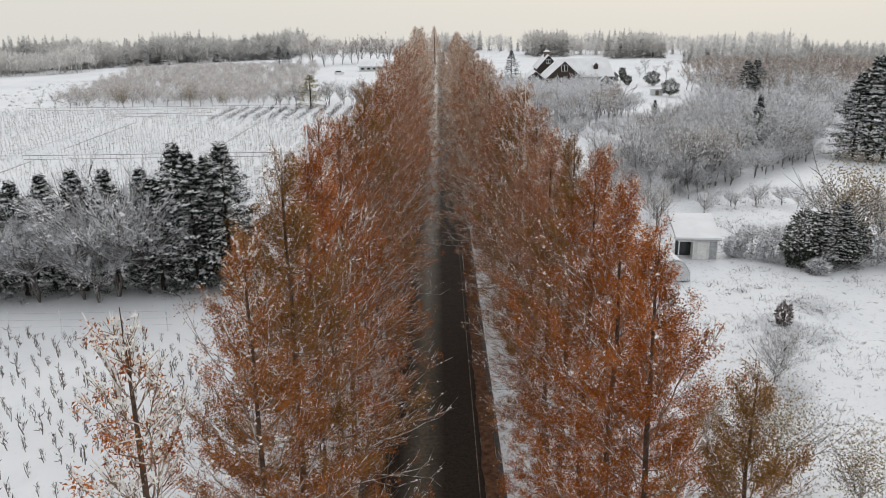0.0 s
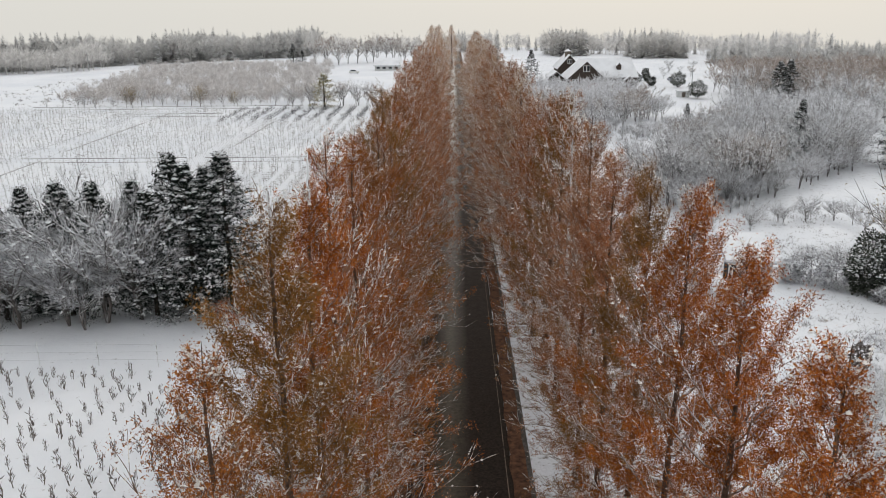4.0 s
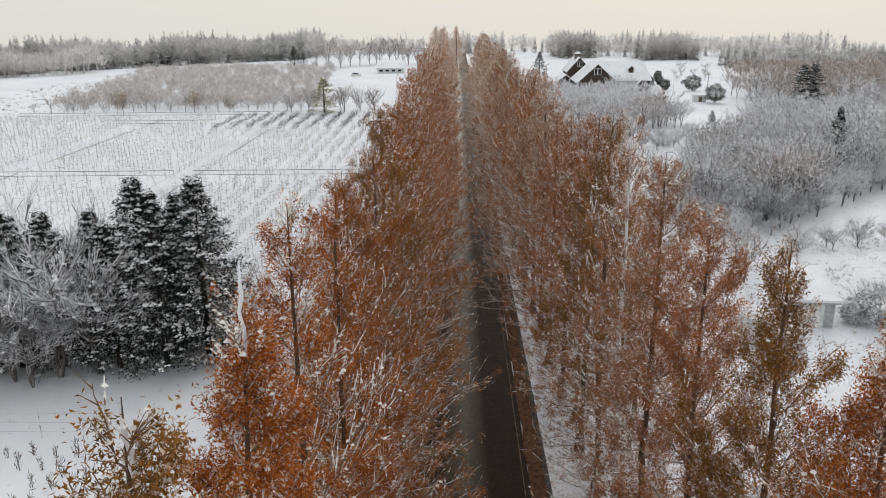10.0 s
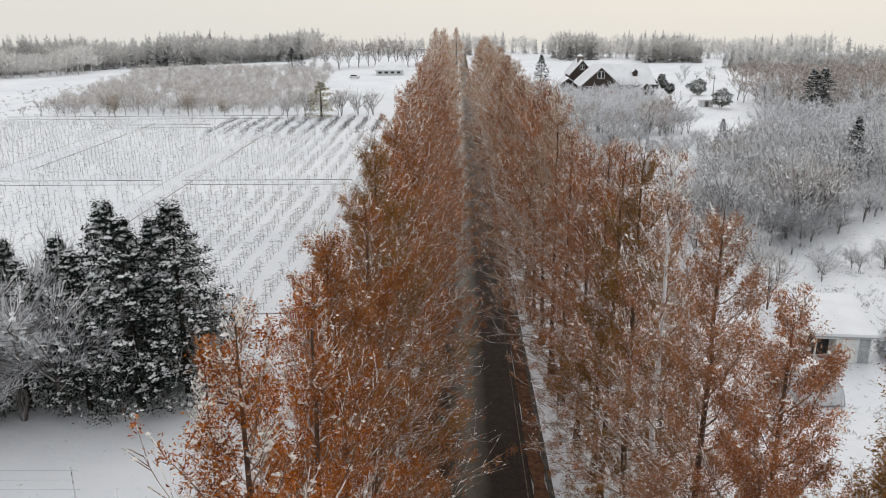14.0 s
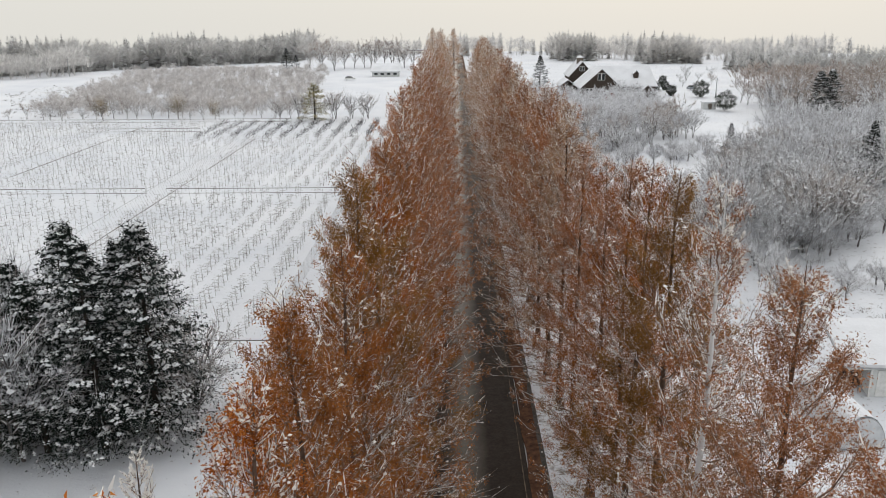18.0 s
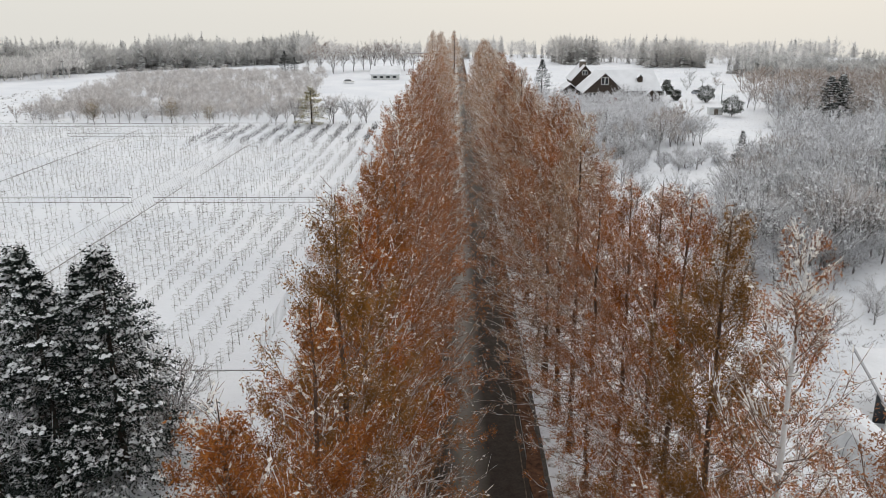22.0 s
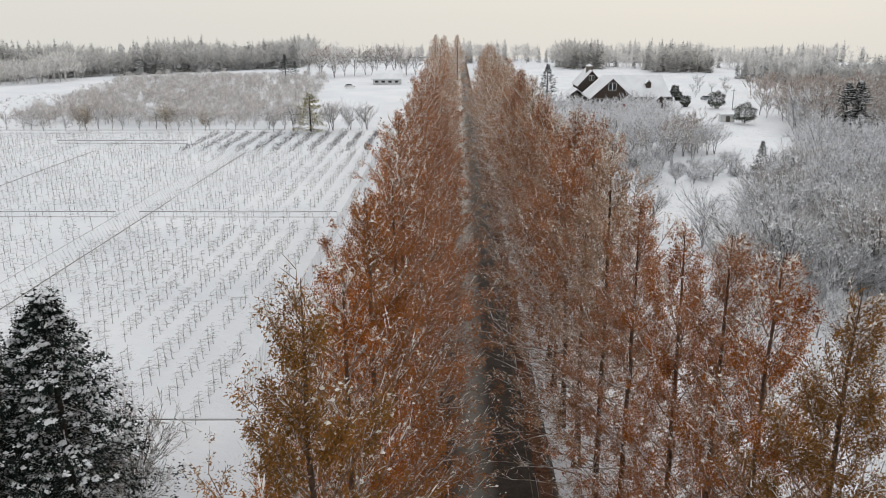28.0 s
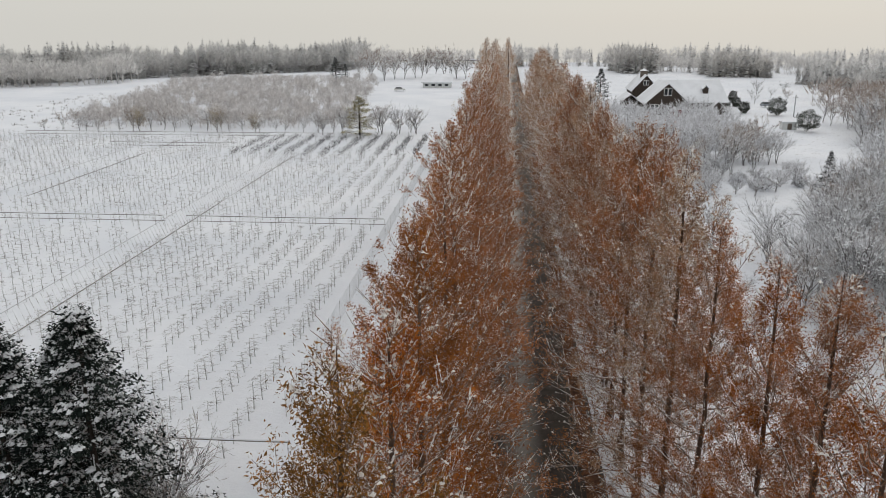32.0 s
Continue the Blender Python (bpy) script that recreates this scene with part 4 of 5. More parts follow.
fc = [far_conifer(70 + k, 1.0 * 10) for k in range(5)]
fb = [far_bare(80 + k, 10) for k in range(5)]
# distance haze is painted into these three pale tones, on top of the frost
haze_dark = leaf_mat("hazed_frosted_conifer", [(0.0, (0.56, 0.56, 0.55)), (0.5, (0.72, 0.72, 0.71)), (1.0, (0.82, 0.83, 0.83))], (0.55, 0.55, 0.54), 0.3, 0.5)
haze_pale = leaf_mat("hazed_rimed_trees", [(0.0, (0.72, 0.72, 0.71)), (0.6, (0.80, 0.80, 0.79)), (1.0, (0.85, 0.85, 0.85))], (0.7, 0.69, 0.68), 0.3, 0.5)
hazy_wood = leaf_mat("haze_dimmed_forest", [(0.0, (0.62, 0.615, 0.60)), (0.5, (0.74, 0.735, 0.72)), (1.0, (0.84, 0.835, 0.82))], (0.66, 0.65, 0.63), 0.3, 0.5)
frost_snow = snow_mat("frost_on_boughs", (0.80, 0.81, 0.82), 0.04, 0.5)


def along(x0, y0, x1, y1, deep, lo, hi):
    def spot(r):
        f = r.random()
        d = r.random() ** 1.3 * deep
        return x0 + (x1 - x0) * f + r.uniform(-2, 2), y0 + (y1 - y0) * f + d, r.uniform(lo, hi) / 10 * (1 + 0.12 * math.sin(f * 21))
    return spot


edge_wood("far_forest", "dark snow-dusted conifer forest on the rise, haze in its colour", 1000, along(-262, 330, -84, 470, 70, 9, 15.5), fc[:4] + fb, 1, haze_dark, frost_snow)
edge_wood("far_forest", "pale leafless woodland edge before the conifers", 260, along(-262, 318, -165, 372, 26, 7, 14), fb, 2, haze_pale)
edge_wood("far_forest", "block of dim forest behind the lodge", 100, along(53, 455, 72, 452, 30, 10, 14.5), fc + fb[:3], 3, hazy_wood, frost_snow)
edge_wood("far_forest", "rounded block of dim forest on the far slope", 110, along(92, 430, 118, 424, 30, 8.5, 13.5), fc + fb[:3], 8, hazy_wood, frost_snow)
edge_wood("far_forest", "low pale copse between the forest blocks", 170, along(70, 470, 175, 430, 30, 6, 10), fb + fc[:1], 9, haze_pale, frost_snow)
edge_wood("far_forest", "dark pine wood on the far slope", 700, along(118, 330, 262, 300, 70, 6.5, 10.5), fc + fb[:2], 4, haze_dark, frost_snow)
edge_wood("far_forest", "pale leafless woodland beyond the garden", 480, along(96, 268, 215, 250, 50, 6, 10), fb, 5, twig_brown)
edge_wood("far_forest", "faint distant tree line closing the valley", 420, along(-120, 505, 230, 505, 60, 7, 12), fc[:2] + fb[:2] * 2, 6, haze_pale, frost_snow)


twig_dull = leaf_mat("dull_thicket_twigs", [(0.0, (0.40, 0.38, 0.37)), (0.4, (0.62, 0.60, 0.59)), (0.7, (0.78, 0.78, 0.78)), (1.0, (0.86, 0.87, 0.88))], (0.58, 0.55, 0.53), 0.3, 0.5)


def hill_spot(r):
    f = r.random()
    y = 240 + 150 * r.random() ** 1.2
    g_ = (y - 240) / 150
    x = -110 + (70 + 12 * g_) * f - 30 * g_
    return x + r.gauss(0, 2.5), y, r.uniform(3.0, 4.8) / 10 * (1 + 0.28 * math.sin(x * 0.31) * math.sin(y * 0.17 + 1))


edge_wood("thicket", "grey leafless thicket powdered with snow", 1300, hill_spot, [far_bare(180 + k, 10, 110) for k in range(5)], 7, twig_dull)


# ---- orchard ----
def orchard_tree(seed, h, m=38):
    r = np.random.default_rng(seed)
    s = Soup()
    top = (r.normal(0, 0.04), r.normal(0, 0.04), h)
    s.tube([(0, 0, -0.1), (r.normal(0, 0.03), r.normal(0, 0.03), h * 0.5), top], (0.042, 0.033, 0.014), 5)
    z = r.uniform(0.22, 0.98, m) * h
    az = r.uniform(0, 6.28, m)
    d = np.stack([np.cos(az), np.sin(az), r.uniform(-0.1, 0.15, m)], -1)
    p0 = np.column_stack([np.zeros((m, 2)), z])
    s.prisms(p0, p0 + unit(d) * r.uniform(0.2, 0.62, m)[:, None], 0.014, 0.007)
    return s


orchard_twig = bark_mat("frosted_orchard_twigs", (0.17, 0.152, 0.142), (0.42, 0.39, 0.37), -0.4, 0.15, 2.0)
ORCH = "young trees on the orchard trellis"
oks = []
for k in range(4):
    e = thing("orchard_tree", "young leafless fruit tree trained on a trellis", "fruit tree", ORCH)
    part("stem", orchard_tree(90 + k, (1.7, 2.0, 1.85, 2.1)[k]), orchard_twig, e)
    oks.append(e)
ro = random.Random(5)
for row in range(10):
    x = -18.6 - 2.55 * row
    y = 92.6
    while y < 142.2:
        if ro.random() < 0.93:
            copy_thing(oks[ro.randrange(4)], at(x + ro.uniform(-0.12, 0.12), y, -0.03, ro.uniform(-0.4, 0.4), ro.uniform(0.8, 1.15)))
        y += 1.5 + ro.uniform(-0.25, 0.25)
for e in oks:
    gone(e)
rest = Soup()
ot = [orchard_tree(95 + k, 1.9, 22) for k in range(5)]
for row in range(45):
    x = -18.6 - 2.55 * row
    y = (146.0 if row < 10 else 101.0 + 0.4 * (row - 10))
    while y < (200 if row < 16 else 222):
        if ro.random() < 0.9 and not abs(y - 144) < 1.5 and abs(x + 43.4) > 1.5 and abs(x + 74) > 1.4:
            rest.merge(ot[ro.randrange(5)], (x + ro.uniform(-0.12, 0.12), y, -0.05), ro.uniform(-0.5, 0.5), ro.uniform(0.75, 1.15))
        y += 1.55 + ro.uniform(-0.25, 0.25)
plain("orchard_rows", rest, orchard_twig, "long rows of young leafless trees in snow", "orchard", kind="stuff")
hedge = Soup()
rh = np.random.default_rng(6)
for row in range(11):
    x = -19.5 - 3.6 * row
    m = 420
    py = 201 + 25 * rh.random(m)
    p = np.column_stack([x + rh.normal(0, 0.35, m), py, np.abs(rh.normal(0, 0.5, m))])
    a = unit(rh.normal(0, 0.6, (m, 3)) + np.array([0, 0, 0.9])) * rh.uniform(0.4, 0.9, (m, 1))
    hedge.kites(p, a, unit(np.cross(a, rh.normal(0, 1, (m, 3)))) * 0.045)
plain("berry_rows", hedge, leaf_mat("dark_berry_twigs", [(0.0, (0.03, 0.027, 0.025)), (0.6, (0.09, 0.08, 0.075)), (1.0, (0.5, 0.52, 0.55))], (0.06, 0.05, 0.05), 0.2, 0.1),
      "rows of dark leafless berry bushes in snow", "bushes", kind="stuff")


post_frost = bark_mat("frosted_post", (0.22, 0.20, 0.185), (0.42, 0.40, 0.385), -0.7, 0.1, 2.0)


def beam_frame(label, x0, x1, y, step, lean, high=2.0, wires=(1.0,)):
    """Trellis end: leaning posts under a snow-topped rail."""
    e = thing("trellis", label, "trellis", "trellis frames of the orchard", at=(x0, y, 0))
    n = max(2, int(round((x1 - x0) / step)) + 1)
    for k in range(n):
        x = (x1 - x0) * k / (n - 1)
        part("post", Soup().tube([(x, 0, -0.1), (x + lean, 0.0, high)], (0.035, 0.03), 6), post_frost, e)
    part("rail", Soup().tube([(lean, 0, high), ((x1 - x0) * 0.5 + lean, 0, high - 0.03), (x1 - x0 + lean, 0, high)], (0.045, 0.045, 0.045), 6), wood_grey, e, "dark rail with snow on it")
    part("snow", Soup().tube([(lean, 0, high + 0.05), ((x1 - x0) * 0.5 + lean, 0, high + 0.02), (x1 - x0 + lean, 0, high + 0.05)], (0.05, 0.05, 0.05), 5), snow_lump, e)
    for w in wires:
        part("wire", Soup().tube([(0, 0.02, w), (x1 - x0, 0.02, w)], (0.03, 0.03), 4), wood_grey, e)
    return e


beam_frame("near end frame of the orchard trellis with a dark rail", -21.5, -14.2, 91.4, 7.3, 0.0, 2.0, ())
beam_frame("cross rails of the orchard trellis topped with snow", -41.3, -16.4, 144.2, 3.3, -0.2, 2.0, (1.3,))
beam_frame("cross rails of the orchard trellis topped with snow", -72.0, -44.3, 144.2, 3.3, -0.2, 2.0, (1.3,))
beam_frame("cross rails of the orchard trellis topped with snow", -122.0, -74.5, 144.2, 3.3, -0.2, 2.0, (1.3,))
beam_frame("far boundary rail of the orchard topped with snow", -112.0, -40.0, 224.5, 6.0, 0.0, 1.2, (0.5,))
beam_frame("boundary wire of the far orchard plot", -84.0, -57.0, 209.0, 6.0, 0.0, 1.2, (0.5,))


def side_fence(x, y0, y1, step, lean, label):
    """A line of slanting anchor posts along the rows, with a wire at their feet and heads."""
    e = thing("anchor_fence", label, "fence", "anchor fences of the orchard", at=(x, y0, 0))
    n = int((y1 - y0) / step) + 1
    for k in range(n):
        part("post", Soup().prisms([(0, k * step, -0.05)], [(lean, k * step + 0.5, 1.75)], 0.04, 0.03), post_frost, e)
    part("wire", Soup().tube([(lean, 0.5, 1.75), (lean, (n - 1) * step + 0.5, 1.75)], (0.03, 0.03), 4), metal_grey, e)
    part("sill", Soup().tube([(0, 0, 0.05), (0, (n - 1) * step, 0.05)], (0.04, 0.04), 5), wood_grey, e, "dark ground beam")
    return e


side_fence(-43.0, 97, 201, 0.85, -1.0, "slanting anchor posts between two orchard plots")
side_fence(-73.6, 112, 222, 2.2, -1.1, "slanting anchor posts of the far orchard plot")

net = thing("net_fence", "fine net fence hung on thin posts beside the orchard", "fence", at=(-16.2, 98, 0))
net_m, _n, _l, _b = mat("thin_white_net", 0.7, 0.2)
_b.inputs["Base Color"].default_value = (0.72, 0.74, 0.76, 1)
mesh_net = Soup()
for k in range(30):
    part("post", Soup().tube([(0, k * 4.4, -0.05), (0, k * 4.4, 1.9)], (0.03, 0.025), 5), post_frost, net)
ny_ = np.arange(0, 128, 0.45)
mesh_net.prisms(np.column_stack([0 * ny_, ny_, 0 * ny_]), np.column_stack([0 * ny_, ny_ + 0.3, 0 * ny_ + 1.85]), 0.016, 0.016)
for z in np.arange(0.1, 1.9, 0.25):
    mesh_net.tube([(0, 0, z), (0, 64, z - 0.02), (0, 128, z)], (0.012, 0.012, 0.012), 3)
tagged(part("net", mesh_net, net_m, net, "thin white netting"), kind="stuff")

# fence and wrapped saplings in the near field
fence = thing("post_fence", "thin grey fence posts with sagging wires in snow", "fence", at=(0, 69, 0))
for x in (-39.6, -35.3, -31.0, -26.6, -22.2):
    part("post", Soup().tube([(x, 0, -0.1), (x + 0.03, 0, 2.05)], (0.045, 0.035), 6), post_frost, fence)
for z in (0.6, 1.2, 1.8):
    part("wire", Soup().tube([(-44, 0, z), (-33, 0, z - 0.06), (-21.8, 0, z)], (0.008,) * 3, 3), metal_grey, fence)
rs = random.Random(8)


def sapling(seed):
    r = np.random.default_rng(seed)
    s, c = Soup(), Soup()
    s.tube([(0, 0, -0.05), (r.normal(0, 0.08), r.normal(0, 0.08), 0.6), (r.normal(0, 0.12), r.normal(0, 0.12), 1.15)], (0.03, 0.025, 0.012), 5)
    m = 26
    p = np.column_stack([r.normal(0, 0.07, (m, 2)), r.uniform(0.1, 1.0, m)])
    a = unit(r.normal(0, 0.4, (m, 3)) + np.array([0, 0, 1])) * r.uniform(0.2, 0.45, (m, 1))
    c.kites(p, a, unit(np.cross(a, r.normal(0, 1, (m, 3)))) * 0.04)
    return s, c


saps = []
dead_leaf = leaf_mat("withered_stalks", [(0.0, (0.09, 0.08, 0.075)), (0.6, (0.24, 0.21, 0.195)), (0.85, (0.6, 0.6, 0.62)), (1.0, (0.75, 0.76, 0.78))], (0.18, 0.15, 0.13), 0.3, 0.1)
for k in range(5):
    e = thing("sapling", "withered dark sapling standing in the snow", "sapling", "rows of saplings in the near field")
    a, b = sapling(100 + k)
    part("stem", a, wood_grey, e)
    part("leaves", b, dead_leaf, e)
    saps.append(e)
for i in range(17):
    for j in range(16):
        x, y = -14.8 - 1.4 * i + rs.uniform(-0.2, 0.2), 43.5 + 1.6 * j + rs.uniform(-0.3, 0.3) + 0.12 * i
        if rs.random() < 0.9 and y < 67.6 and x < -13.5 - 0.1 * (y - 44):
            copy_thing(saps[rs.randrange(5)], at(x, y, -0.02, rs.uniform(0, 6.28), rs.uniform(0.7, 1.25)))
for e in saps:
    gone(e)

# ---- dead grass and brush on the waste land ----
def tufts(name, label, count, spot, material, lo, hi, seed, blades=9, wide=0.018):
    r = np.random.default_rng(seed)
    s = Soup()
    c = np.array([spot(r) for _ in range(count)])
    for k in range(blades):
        p = np.column_stack([c + r.normal(0, 0.22, c.shape), np.zeros(count) - 0.03])
        a = unit(r.normal(0, 0.55, (count, 3)) * np.array([1, 1, 0.3]) + np.array([0, 0, 0.8])) * r.uniform(lo, hi, (count, 1))
        s.kites(p, a, unit(np.cross(a, r.normal(0, 1, (count, 3)))) * (wide * r.uniform(0.6, 1.6, (count, 1))))
    plain(name, s, material, label, "dry weeds", kind="stuff")


def waste(r):
    while True:
        x, y = r.uniform(13, 52), r.uniform(36, 116)
        if noise.noise((x * 0.16, y * 0.16, 0.3)) + 0.25 * r.random() > 0.16:
            return x, y


def row_side(r):
    return r.choice([-1, 1]) * r.uniform(5.2, 11.0), r.uniform(16, 190)


def brush(r):
    a = ((24.2, 57.0), (26.5, 63), (27.5, 68), (30, 66), (22, 53), (33, 72))[r.integers(0, 6)]
    return a[0] + r.normal(0, 1.3), a[1] + r.normal(0, 1.5)


tufts("dry_grass", "dead grass tufts poking through the snow", 1500, waste, dead_leaf, 0.2, 0.6, 1)
tufts("dry_grass", "thin dead undergrowth beneath the avenue trees", 2200, row_side, twig_brown, 0.3, 0.9, 2)
tufts("brushwood", "tangled snowy brush on the waste land", 420, brush, twig_frost, 0.25, 0.8, 3, 9, 0.022)
low_snow = Soup()
rl = np.random.default_rng(5)
spots = np.array([brush(rl) for _ in range(900)])
low_snow.lumps(np.column_stack([spots, rl.uniform(0.1, 0.55, 900)]), rl.uniform(0.05, 0.16, 900), 0.6)
plain("snow_cover", low_snow, snow_lump, "clumps of snow caught in the brush", "snow", kind="stuff")
tufts("dry_grass", "stubble of the far snowfield", 500, lambda r: (r.uniform(-150, -95), r.uniform(236, 330)), dead_leaf, 0.3, 0.8, 4, 6, 0.05)

weed = thing("weed_bush", "lone dark withered bush in the snow", "bush", at=(28.7, 68.2, 0))
wb = round_shrub(77, 1.9, 0.55, 420)
part("stem", wb[0], bark_dark, weed)
part("crown", wb[2], dead_leaf, weed)


# ---- lodge ----
def gable_roof(cx, w, y0, y1, eave, ridge, over=0.5, thick=0.18):
    """A pitched roof with its ridge along y."""
    s = Soup()
    half = w / 2 + over
    drop = (ridge - eave) / (w / 2) * over
    for sx in (-1, 1):
        a = [(cx, y0 - over, ridge), (cx + sx * half, y0 - over, eave - drop), (cx + sx * half, y1 + over, eave - drop), (cx, y1 + over, ridge)]
        lowr = [(x, y, z - thick) for x, y, z in a]
        s.add(a + lowr, [(0, 1, 2, 3), (7, 6, 5, 4), (0, 4, 5, 1), (1, 5, 6, 2), (2, 6, 7, 3), (3, 7, 4, 0)])
    return s


def gable_wall(cx, w, y, eave, ridge, thick=0.25):
    s = Soup()
    f = [(cx - w / 2, 0), (cx + w / 2, 0), (cx + w / 2, eave), (cx, ridge - 0.2), (cx - w / 2, eave)]
    v = [(x, y, z) for x, z in f] + [(x, y + thick, z) for x, z in f]
    return s.add(v, [(0, 1, 2, 3, 4), (9, 8, 7, 6, 5)] + [(k, k + 5, (k + 1) % 5 + 5, (k + 1) % 5) for k in range(5)])


def window(parent, x, y, z, w, h):
    f = part("window", Soup().box(x - w / 2, y - 0.10, z, x + w / 2, y - 0.02, z + h), trim_white, parent, "white-framed window")
    for sx in (-1, 1):
        part("pane", Soup().box(x + sx * w / 4 - w * 0.19, y - 0.115, z + 0.12, x + sx * w / 4 + w * 0.19, y - 0.104, z + h - 0.12), glass_dark, f)


lodge = thing("lodge", "dark timber lodge with steep snow-covered gable roofs", "house")
lodge.scale = (1, 1, 1.1)
part("wall", gable_wall(42.4, 11.6, 275.0, 3.2, 7.9), wood_dark, lodge, "dark boarded front gable wall")
part("wall", Soup().box(36.6, 275.25, 0, 36.85, 284, 3.0), wood_dark, lodge)
part("wall", Soup().box(47.95, 275.25, 0, 48.2, 279, 3.0), wood_dark, lodge)
part("roof", gable_roof(42.4, 11.6, 274.9, 290, 3.2, 7.9), snow, lodge, "front gable roof under thick snow")
part("wall", Soup().box(48.2, 279.0, 0, 59.6, 279.3, 3.2), wood_dark, lodge)
part("wall", Soup().box(59.35, 279.3, 0, 59.6, 292, 3.2), wood_dark, lodge)
main_roof = Soup()
a_ = [(42, 277.9, 3.0), (60.0, 277.9, 3.0), (58.8, 286, 8.0), (42, 286, 8.0)]
main_roof.add(a_ + [(x, y, z - 0.2) for x, y, z in a_], [(0, 1, 2, 3), (7, 6, 5, 4), (0, 4, 5, 1), (1, 5, 6, 2), (2, 6, 7, 3), (3, 7, 4, 0)])
b_ = [(42, 286, 8.0), (58.8, 286, 8.0), (60.0, 294, 3.0), (42, 294, 3.0)]
main_roof.add(b_ + [(x, y, z - 0.2) for x, y, z in b_], [(0, 1, 2, 3), (7, 6, 5, 4), (0, 4, 5, 1), (1, 5, 6, 2), (2, 6, 7, 3), (3, 7, 4, 0)])
part("roof", main_roof, snow, lodge, "broad main roof under thick snow")
part("wall", gable_wall(39.6, 7.6, 294.0, 5.0, 8.8), wood_dark, lodge, "dark boarded rear gable wall")
part("roof", gable_roof(39.6, 7.6, 293.9, 306, 5.0, 8.8), snow, lodge, "rear gable roof under thick snow")
part("wall", Soup().box(35.8, 294.3, 0, 36.05, 306, 5.0), wood_dark, lodge)
part("wing", Soup().box(32.5, 288, 0, 36.5, 296, 2.6), wood_dark, lodge, "low dark side wing")
part("roof", gable_roof(34.4, 4.6, 287.6, 296.5, 2.7, 4.2), snow, lodge, "low wing roof under snow")
cup = part("cupola", Soup().box(38.6, 298, 7.6, 40.5, 299.7, 9.6), wood_grey, lodge, "small louvred roof turret")
part("roof", Soup().add([(38.4, 297.7, 9.6), (40.7, 297.7, 9.6), (40.7, 300, 9.6), (38.4, 300, 9.6), (39.55, 298.85, 10.3)], [(0, 1, 4), (1, 2, 4), (2, 3, 4), (3, 0, 4), (3, 2, 1, 0)]), snow_lump, cup)
for x in (54.0,):
    d_ = part("dormer", Soup().box(x - 0.7, 281.0, 4.8, x + 0.7, 284, 6.3), wood_dark, lodge, "small dark roof dormer")
    part("roof", gable_roof(x, 1.4, 280.9, 284, 6.3, 7.0, 0.2, 0.1), snow_lump, d_)
porch = part("porch", gable_wall(56.6, 3.6, 276.4, 2.0, 3.4), wood_dark, lodge, "dark porch gable")
part("roof", gable_roof(56.6, 3.6, 276.2, 281, 2.0, 3.5, 0.4), snow, porch)
window(lodge, 42.4, 275.0, 4.8, 2.2, 1.9)
window(lodge, 46.0, 275.0, 1.4, 2.4, 1.5)
window(lodge, 39.0, 275.0, 1.2, 2.2, 1.5)
window(lodge, 51.5, 279.0, 1.0, 1.8, 1.5)
window(lodge, 54.0, 279.0, 1.0, 1.4, 1.5)
window(lodge, 39.6, 294.0, 6.0, 1.6, 1.4)

kiosk = thing("kiosk", "small red-fronted kiosk with a snowy roof", "kiosk", at=(43.5, 268.5, 0))
part("body", Soup().box(-1.7, -1, 0, 1.7, 1, 2.1), brick_red, kiosk)
part("roof", gable_roof(0, 3.4, -1, 1, 2.1, 2.9, 0.3), snow, kiosk)
part("door", Soup().box(-0.45, -1.06, 0.05, 0.45, -1.01, 1.9), trim_white, kiosk)

hut = thing("store_box", "low pale store hut with snow on its flat roof", "hut", at=(65.8, 247, 0))
part("body", Soup().box(-1.7, -1, 0, 1.7, 1, 1.7), panel_white, hut)
part("roof", Soup().box(-1.9, -1.2, 1.7, 1.9, 1.2, 1.95), snow, hut)
part("door", Soup().box(-0.5, -1.06, 0.05, 0.5, -1.01, 1.5), wood_grey, hut)


def car(x, y, turn, paint, label):
    e = thing("car", label, "car", at=(x, y, 0), turn=turn)
    prof = [(-2.1, 0.35), (2.1, 0.35), (2.1, 0.75), (1.95, 0.88), (0.9, 0.98), (-1.9, 1.0), (-2.1, 0.8)]
    top = [(1.0, 0.98), (0.45, 1.45), (-1.2, 1.48), (-1.85, 1.0)]
    for nm, pr, wy, m_ in (("body", prof, 0.82, paint), ("cabin", top, 0.72, glass_dark)):
        k = len(pr)
        v = [(px, -wy, pz) for px, pz in pr] + [(px, wy, pz) for px, pz in pr]
        part(nm, Soup().add(v, [tuple(range(k)), tuple(range(2 * k - 1, k - 1, -1))] + [(i, i + k, (i + 1) % k + k, (i + 1) % k) for i in range(k)]), m_, e)
    part("snow", Soup().box(-1.3, -0.70, 1.47, 0.5, 0.70, 1.56), snow_lump, e, "snow lying on the roof")
    for wx in (-1.3, 1.3):
        for wy in (-0.8, 0.8):
            w_ = part("wheel", Soup().tube([(wx, wy - 0.1, 0.31), (wx, wy + 0.1, 0.31)], (0.31, 0.31), 12), tyre_m, e)
            part("rim", Soup().tube([(wx, wy - 0.11, 0.31), (wx, wy + 0.11, 0.31)], (0.17, 0.17), 8), metal_grey, w_)
    return e


car(77, 299, 0.3, car_paint, "silver car parked on snow near the lodge")
car(-41.5, 346.5, 0.1, trim_white, "white snow-topped car parked far up the field")

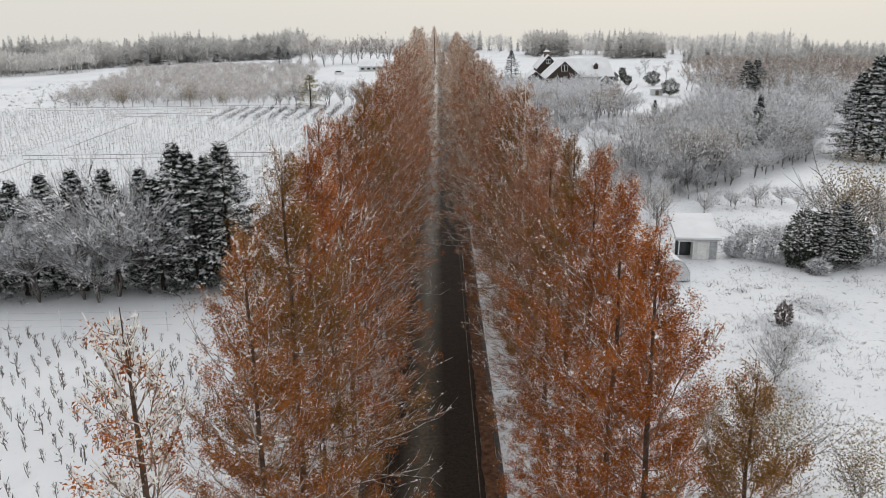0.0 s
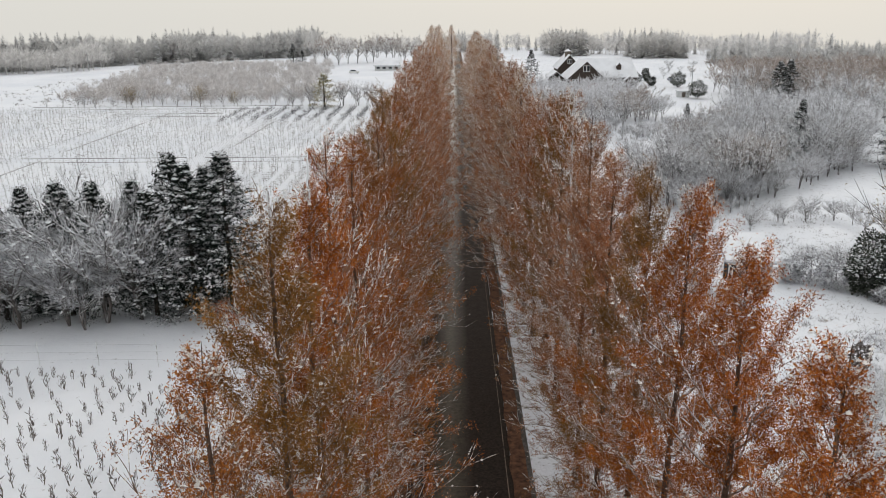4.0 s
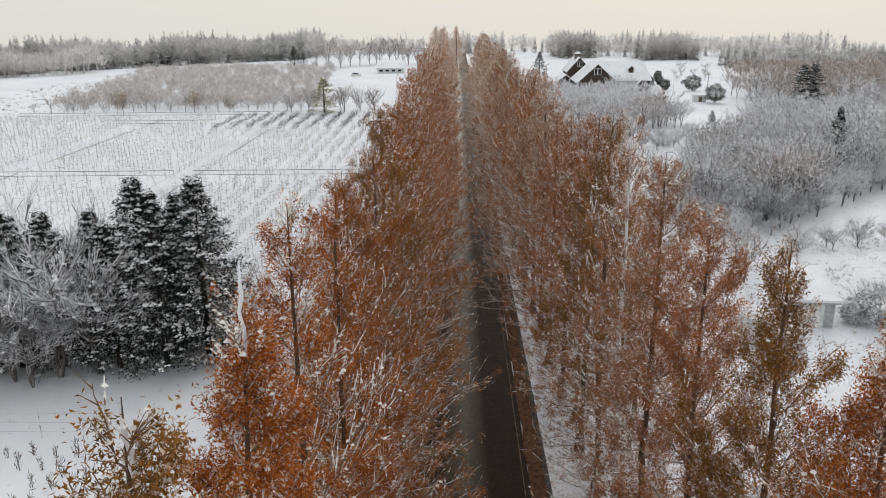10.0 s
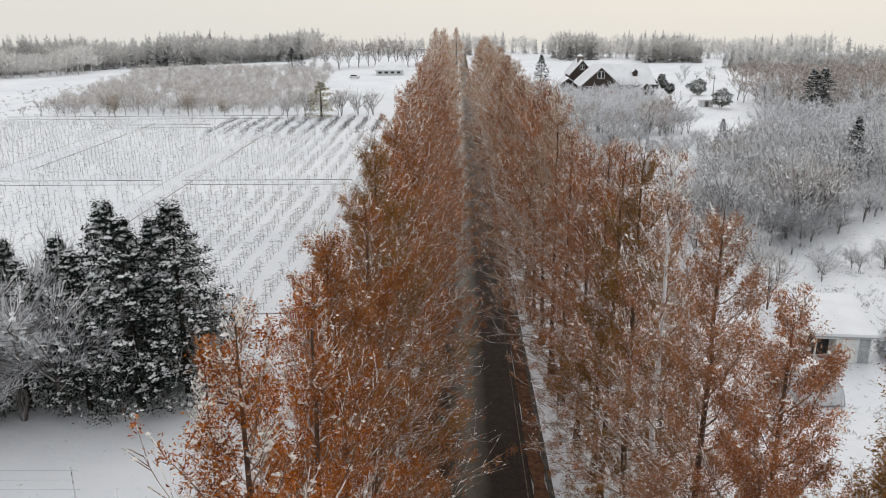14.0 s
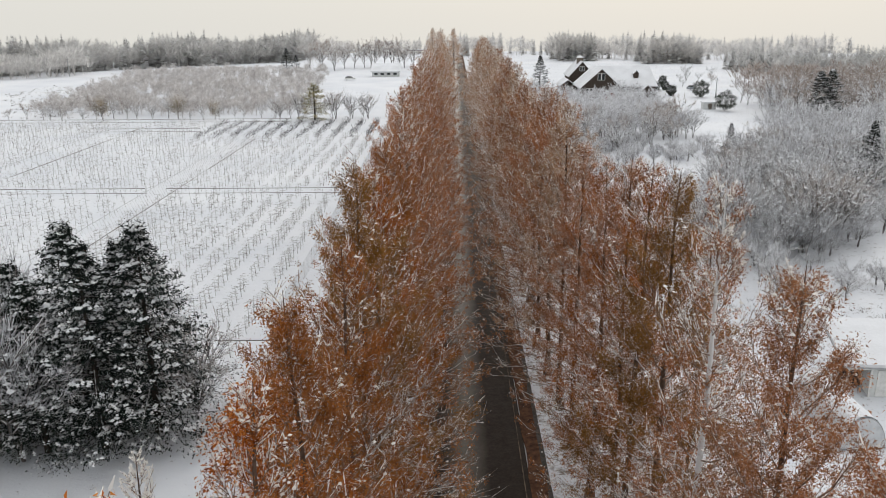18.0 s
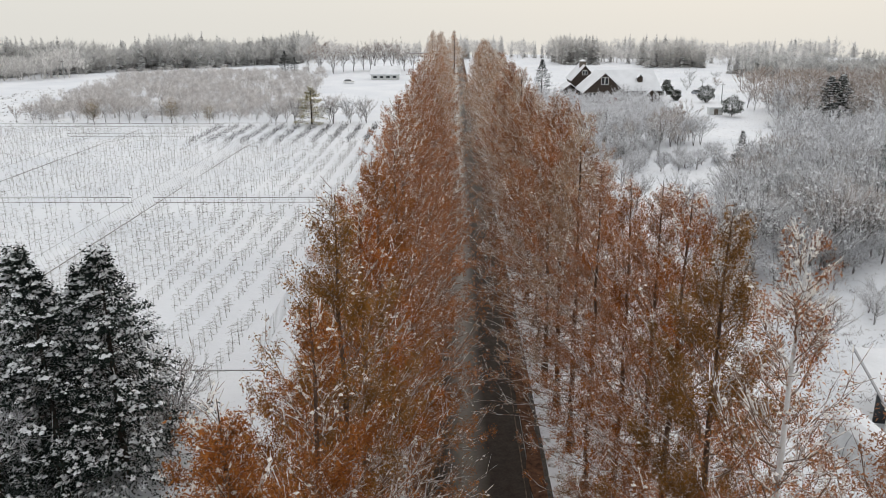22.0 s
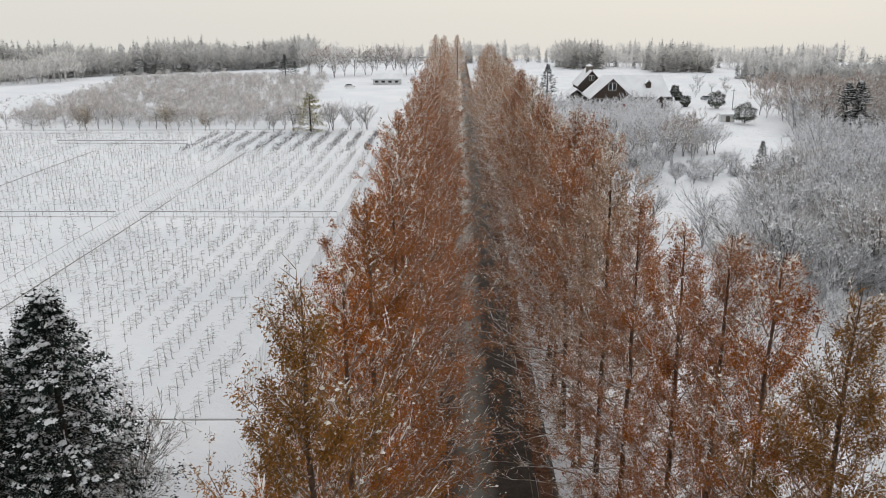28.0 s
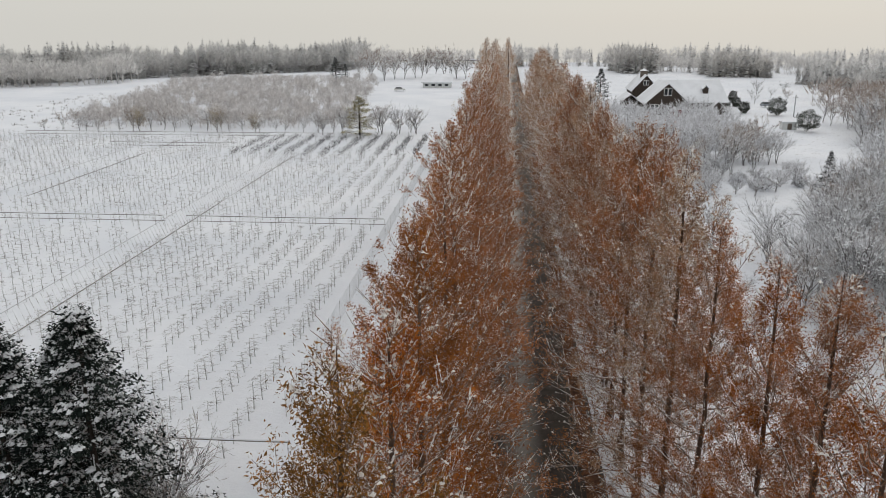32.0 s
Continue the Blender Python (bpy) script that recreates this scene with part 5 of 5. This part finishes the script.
barn = thing("barn", "long low barn with a snow-covered roof", "barn", at=(-29.0, 362, 0))
part("wall", Soup().box(-5.5, 0, 0, 5.5, 0.2, 2.0), panel_white, barn)
part("wall", Soup().box(-5.5, 5.8, 0, 5.5, 6, 3.6), panel_white, barn)
for x in (-5.5, 5.3):
    part("wall", Soup().box(x, 0.2, 0, x + 0.2, 5.8, 2.0), panel_white, barn)
sl = [(-6.1, -1.0, 1.9), (6.1, -1.0, 1.9), (6.1, 6.7, 4.6), (-6.1, 6.7, 4.6)]
part("roof", Soup().add(sl + [(x, y, z + 0.4) for x, y, z in sl], [(3, 2, 1, 0), (4, 5, 6, 7), (0, 1, 5, 4), (1, 2, 6, 5), (2, 3, 7, 6), (3, 0, 4, 7)]), snow, barn, "sloping roof under snow")
# dark sheets on the closed wall imitate the shade under the roof
for k in range(4):
    part("opening", Soup().box(-4.7 + 2.6 * k, -0.04, 0.7, -3.3 + 2.6 * k, -0.01, 1.5), glass_dark, barn, "dark panel imitating a shaded bay")

long_wall = thing("long_shelter", "long low shelter with snow along its roof", "shelter", at=(-86, 528, 0))
for k in range(17):
    part("post", Soup().tube([(k * 4.2, 0, 0), (k * 4.2, 0, 2.6)], (0.15, 0.15), 5), wood_dark, long_wall)
part("roof", Soup().box(-1, -1.6, 2.6, 69, 1.6, 3.1), snow, long_wall)
part("beam", Soup().box(-0.8, -1.4, 2.35, 68.8, -1.2, 2.58), wood_dark, long_wall)


def utility_pole(x, y, h):
    e = thing("utility_pole", "slim grey utility pole with a short crossarm", "pole", "utility poles", at=(x, y, 0))
    part("pole", Soup().tube([(0, 0, 0), (0, 0, h)], (0.16, 0.11), 7), metal_grey, e)
    part("crossarm", Soup().box(-0.7, -0.05, h - 0.7, 0.7, 0.05, h - 0.58), wood_dark, e)


for x, y, hh in ((-165, 376, 7.5), (-159, 428, 7.5), (-135, 455, 7.5), (75.6, 272, 6)):
    utility_pole(x, y, hh)

# ---- shed and plastic tunnel on the waste land ----
shed = thing("shed", "white panel shed with an open lean-to under snow", "shed", at=(26.9, 86.2, 0), turn=-0.1)
part("wall", Soup().box(0, 0, 0, 2.4, 0.12, 2.1), panel_white, shed)
for wx in (0, 2.28):
    part("wall", Soup().add([(x, y, z) for x in (wx, wx + 0.12) for y, z in ((0.12, 0), (4.7, 0), (4.7, 3.3), (0.12, 2.15))],
                            [(0, 1, 2, 3), (7, 6, 5, 4), (0, 4, 5, 1), (1, 5, 6, 2), (2, 6, 7, 3), (3, 7, 4, 0)]), panel_white, shed)
part("wall", Soup().box(0.12, 4.58, 0, 2.28, 4.7, 3.3), panel_white, shed)
part("panel", Soup().box(1.55, -0.03, 0.1, 2.3, -0.004, 2.0), metal_grey, shed, "grey-green wall panel")
for px in (-1.6, -0.12):
    part("post", Soup().box(px, -0.1, 0, px + 0.1, 0.0, 2.1), trim_white, shed, "white lean-to post")
part("header_beam", Soup().box(-1.7, -0.12, 2.0, 0, 0.02, 2.12), trim_white, shed)
part("wall", Soup().box(-1.6, 1.6, 0, 0, 1.7, 2.1), glass_dark, shed, "dark rear wall of the lean-to")
part("door", Soup().box(0.35, -0.05, 0.05, 1.25, -0.004, 1.95), trim_white, shed, "white panel door")
rf = [(-1.95, -0.3, 2.16), (2.65, -0.3, 2.16), (2.65, 5.0, 3.45), (-1.95, 5.0, 3.45)]
part("roof", Soup().add(rf + [(x, y, z + 0.12) for x, y, z in rf], [(3, 2, 1, 0), (4, 5, 6, 7), (0, 1, 5, 4), (1, 2, 6, 5), (2, 3, 7, 6), (3, 0, 4, 7)]), metal_grey, shed)
sn = [(x * 1.0, y, z + 0.13) for x, y, z in rf]
part("snow", Soup().add(sn + [(x, y, z + 0.2) for x, y, z in sn], [(3, 2, 1, 0), (4, 5, 6, 7), (0, 1, 5, 4), (1, 2, 6, 5), (2, 3, 7, 6), (3, 0, 4, 7)]), snow, shed, "thick snow on the roof")

tun = thing("polytunnel", "small arched plastic tunnel half covered by snow", "greenhouse", at=(23.2, 79.6, 0), turn=0.05)
arc = [(1.35 * math.cos(a), 2.0 * math.sin(a)) for a in np.linspace(0, math.pi, 13)]
film_s = Soup()
film_s.add([(x, y, z) for y in (0, 2.2, 4.4, 6.6) for x, z in arc], [(j * 13 + i, j * 13 + i + 1, (j + 1) * 13 + i + 1, (j + 1) * 13 + i) for j in range(3) for i in range(12)])
film_s.add([(x, 0.0, z) for x, z in arc], [tuple(range(12, -1, -1))])
part("film", film_s, plastic_film, tun, "cloudy plastic film")
cap_s = Soup()
cap_s.add([(x * 1.03, y, z * 1.05) for y in (0.1, 2.2, 4.4, 6.6) for x, z in arc[3:10]], [(j * 7 + i, j * 7 + i + 1, (j + 1) * 7 + i + 1, (j + 1) * 7 + i) for j in range(3) for i in range(6)])
part("snow", cap_s, snow, tun, "snow on the crown")
for y in (0, 2.2, 4.4, 6.6):
    part("hoop", Soup().tube([(x * 1.01, y, z * 1.01) for x, z in arc], (0.025,) * 13, 5), metal_grey, tun)
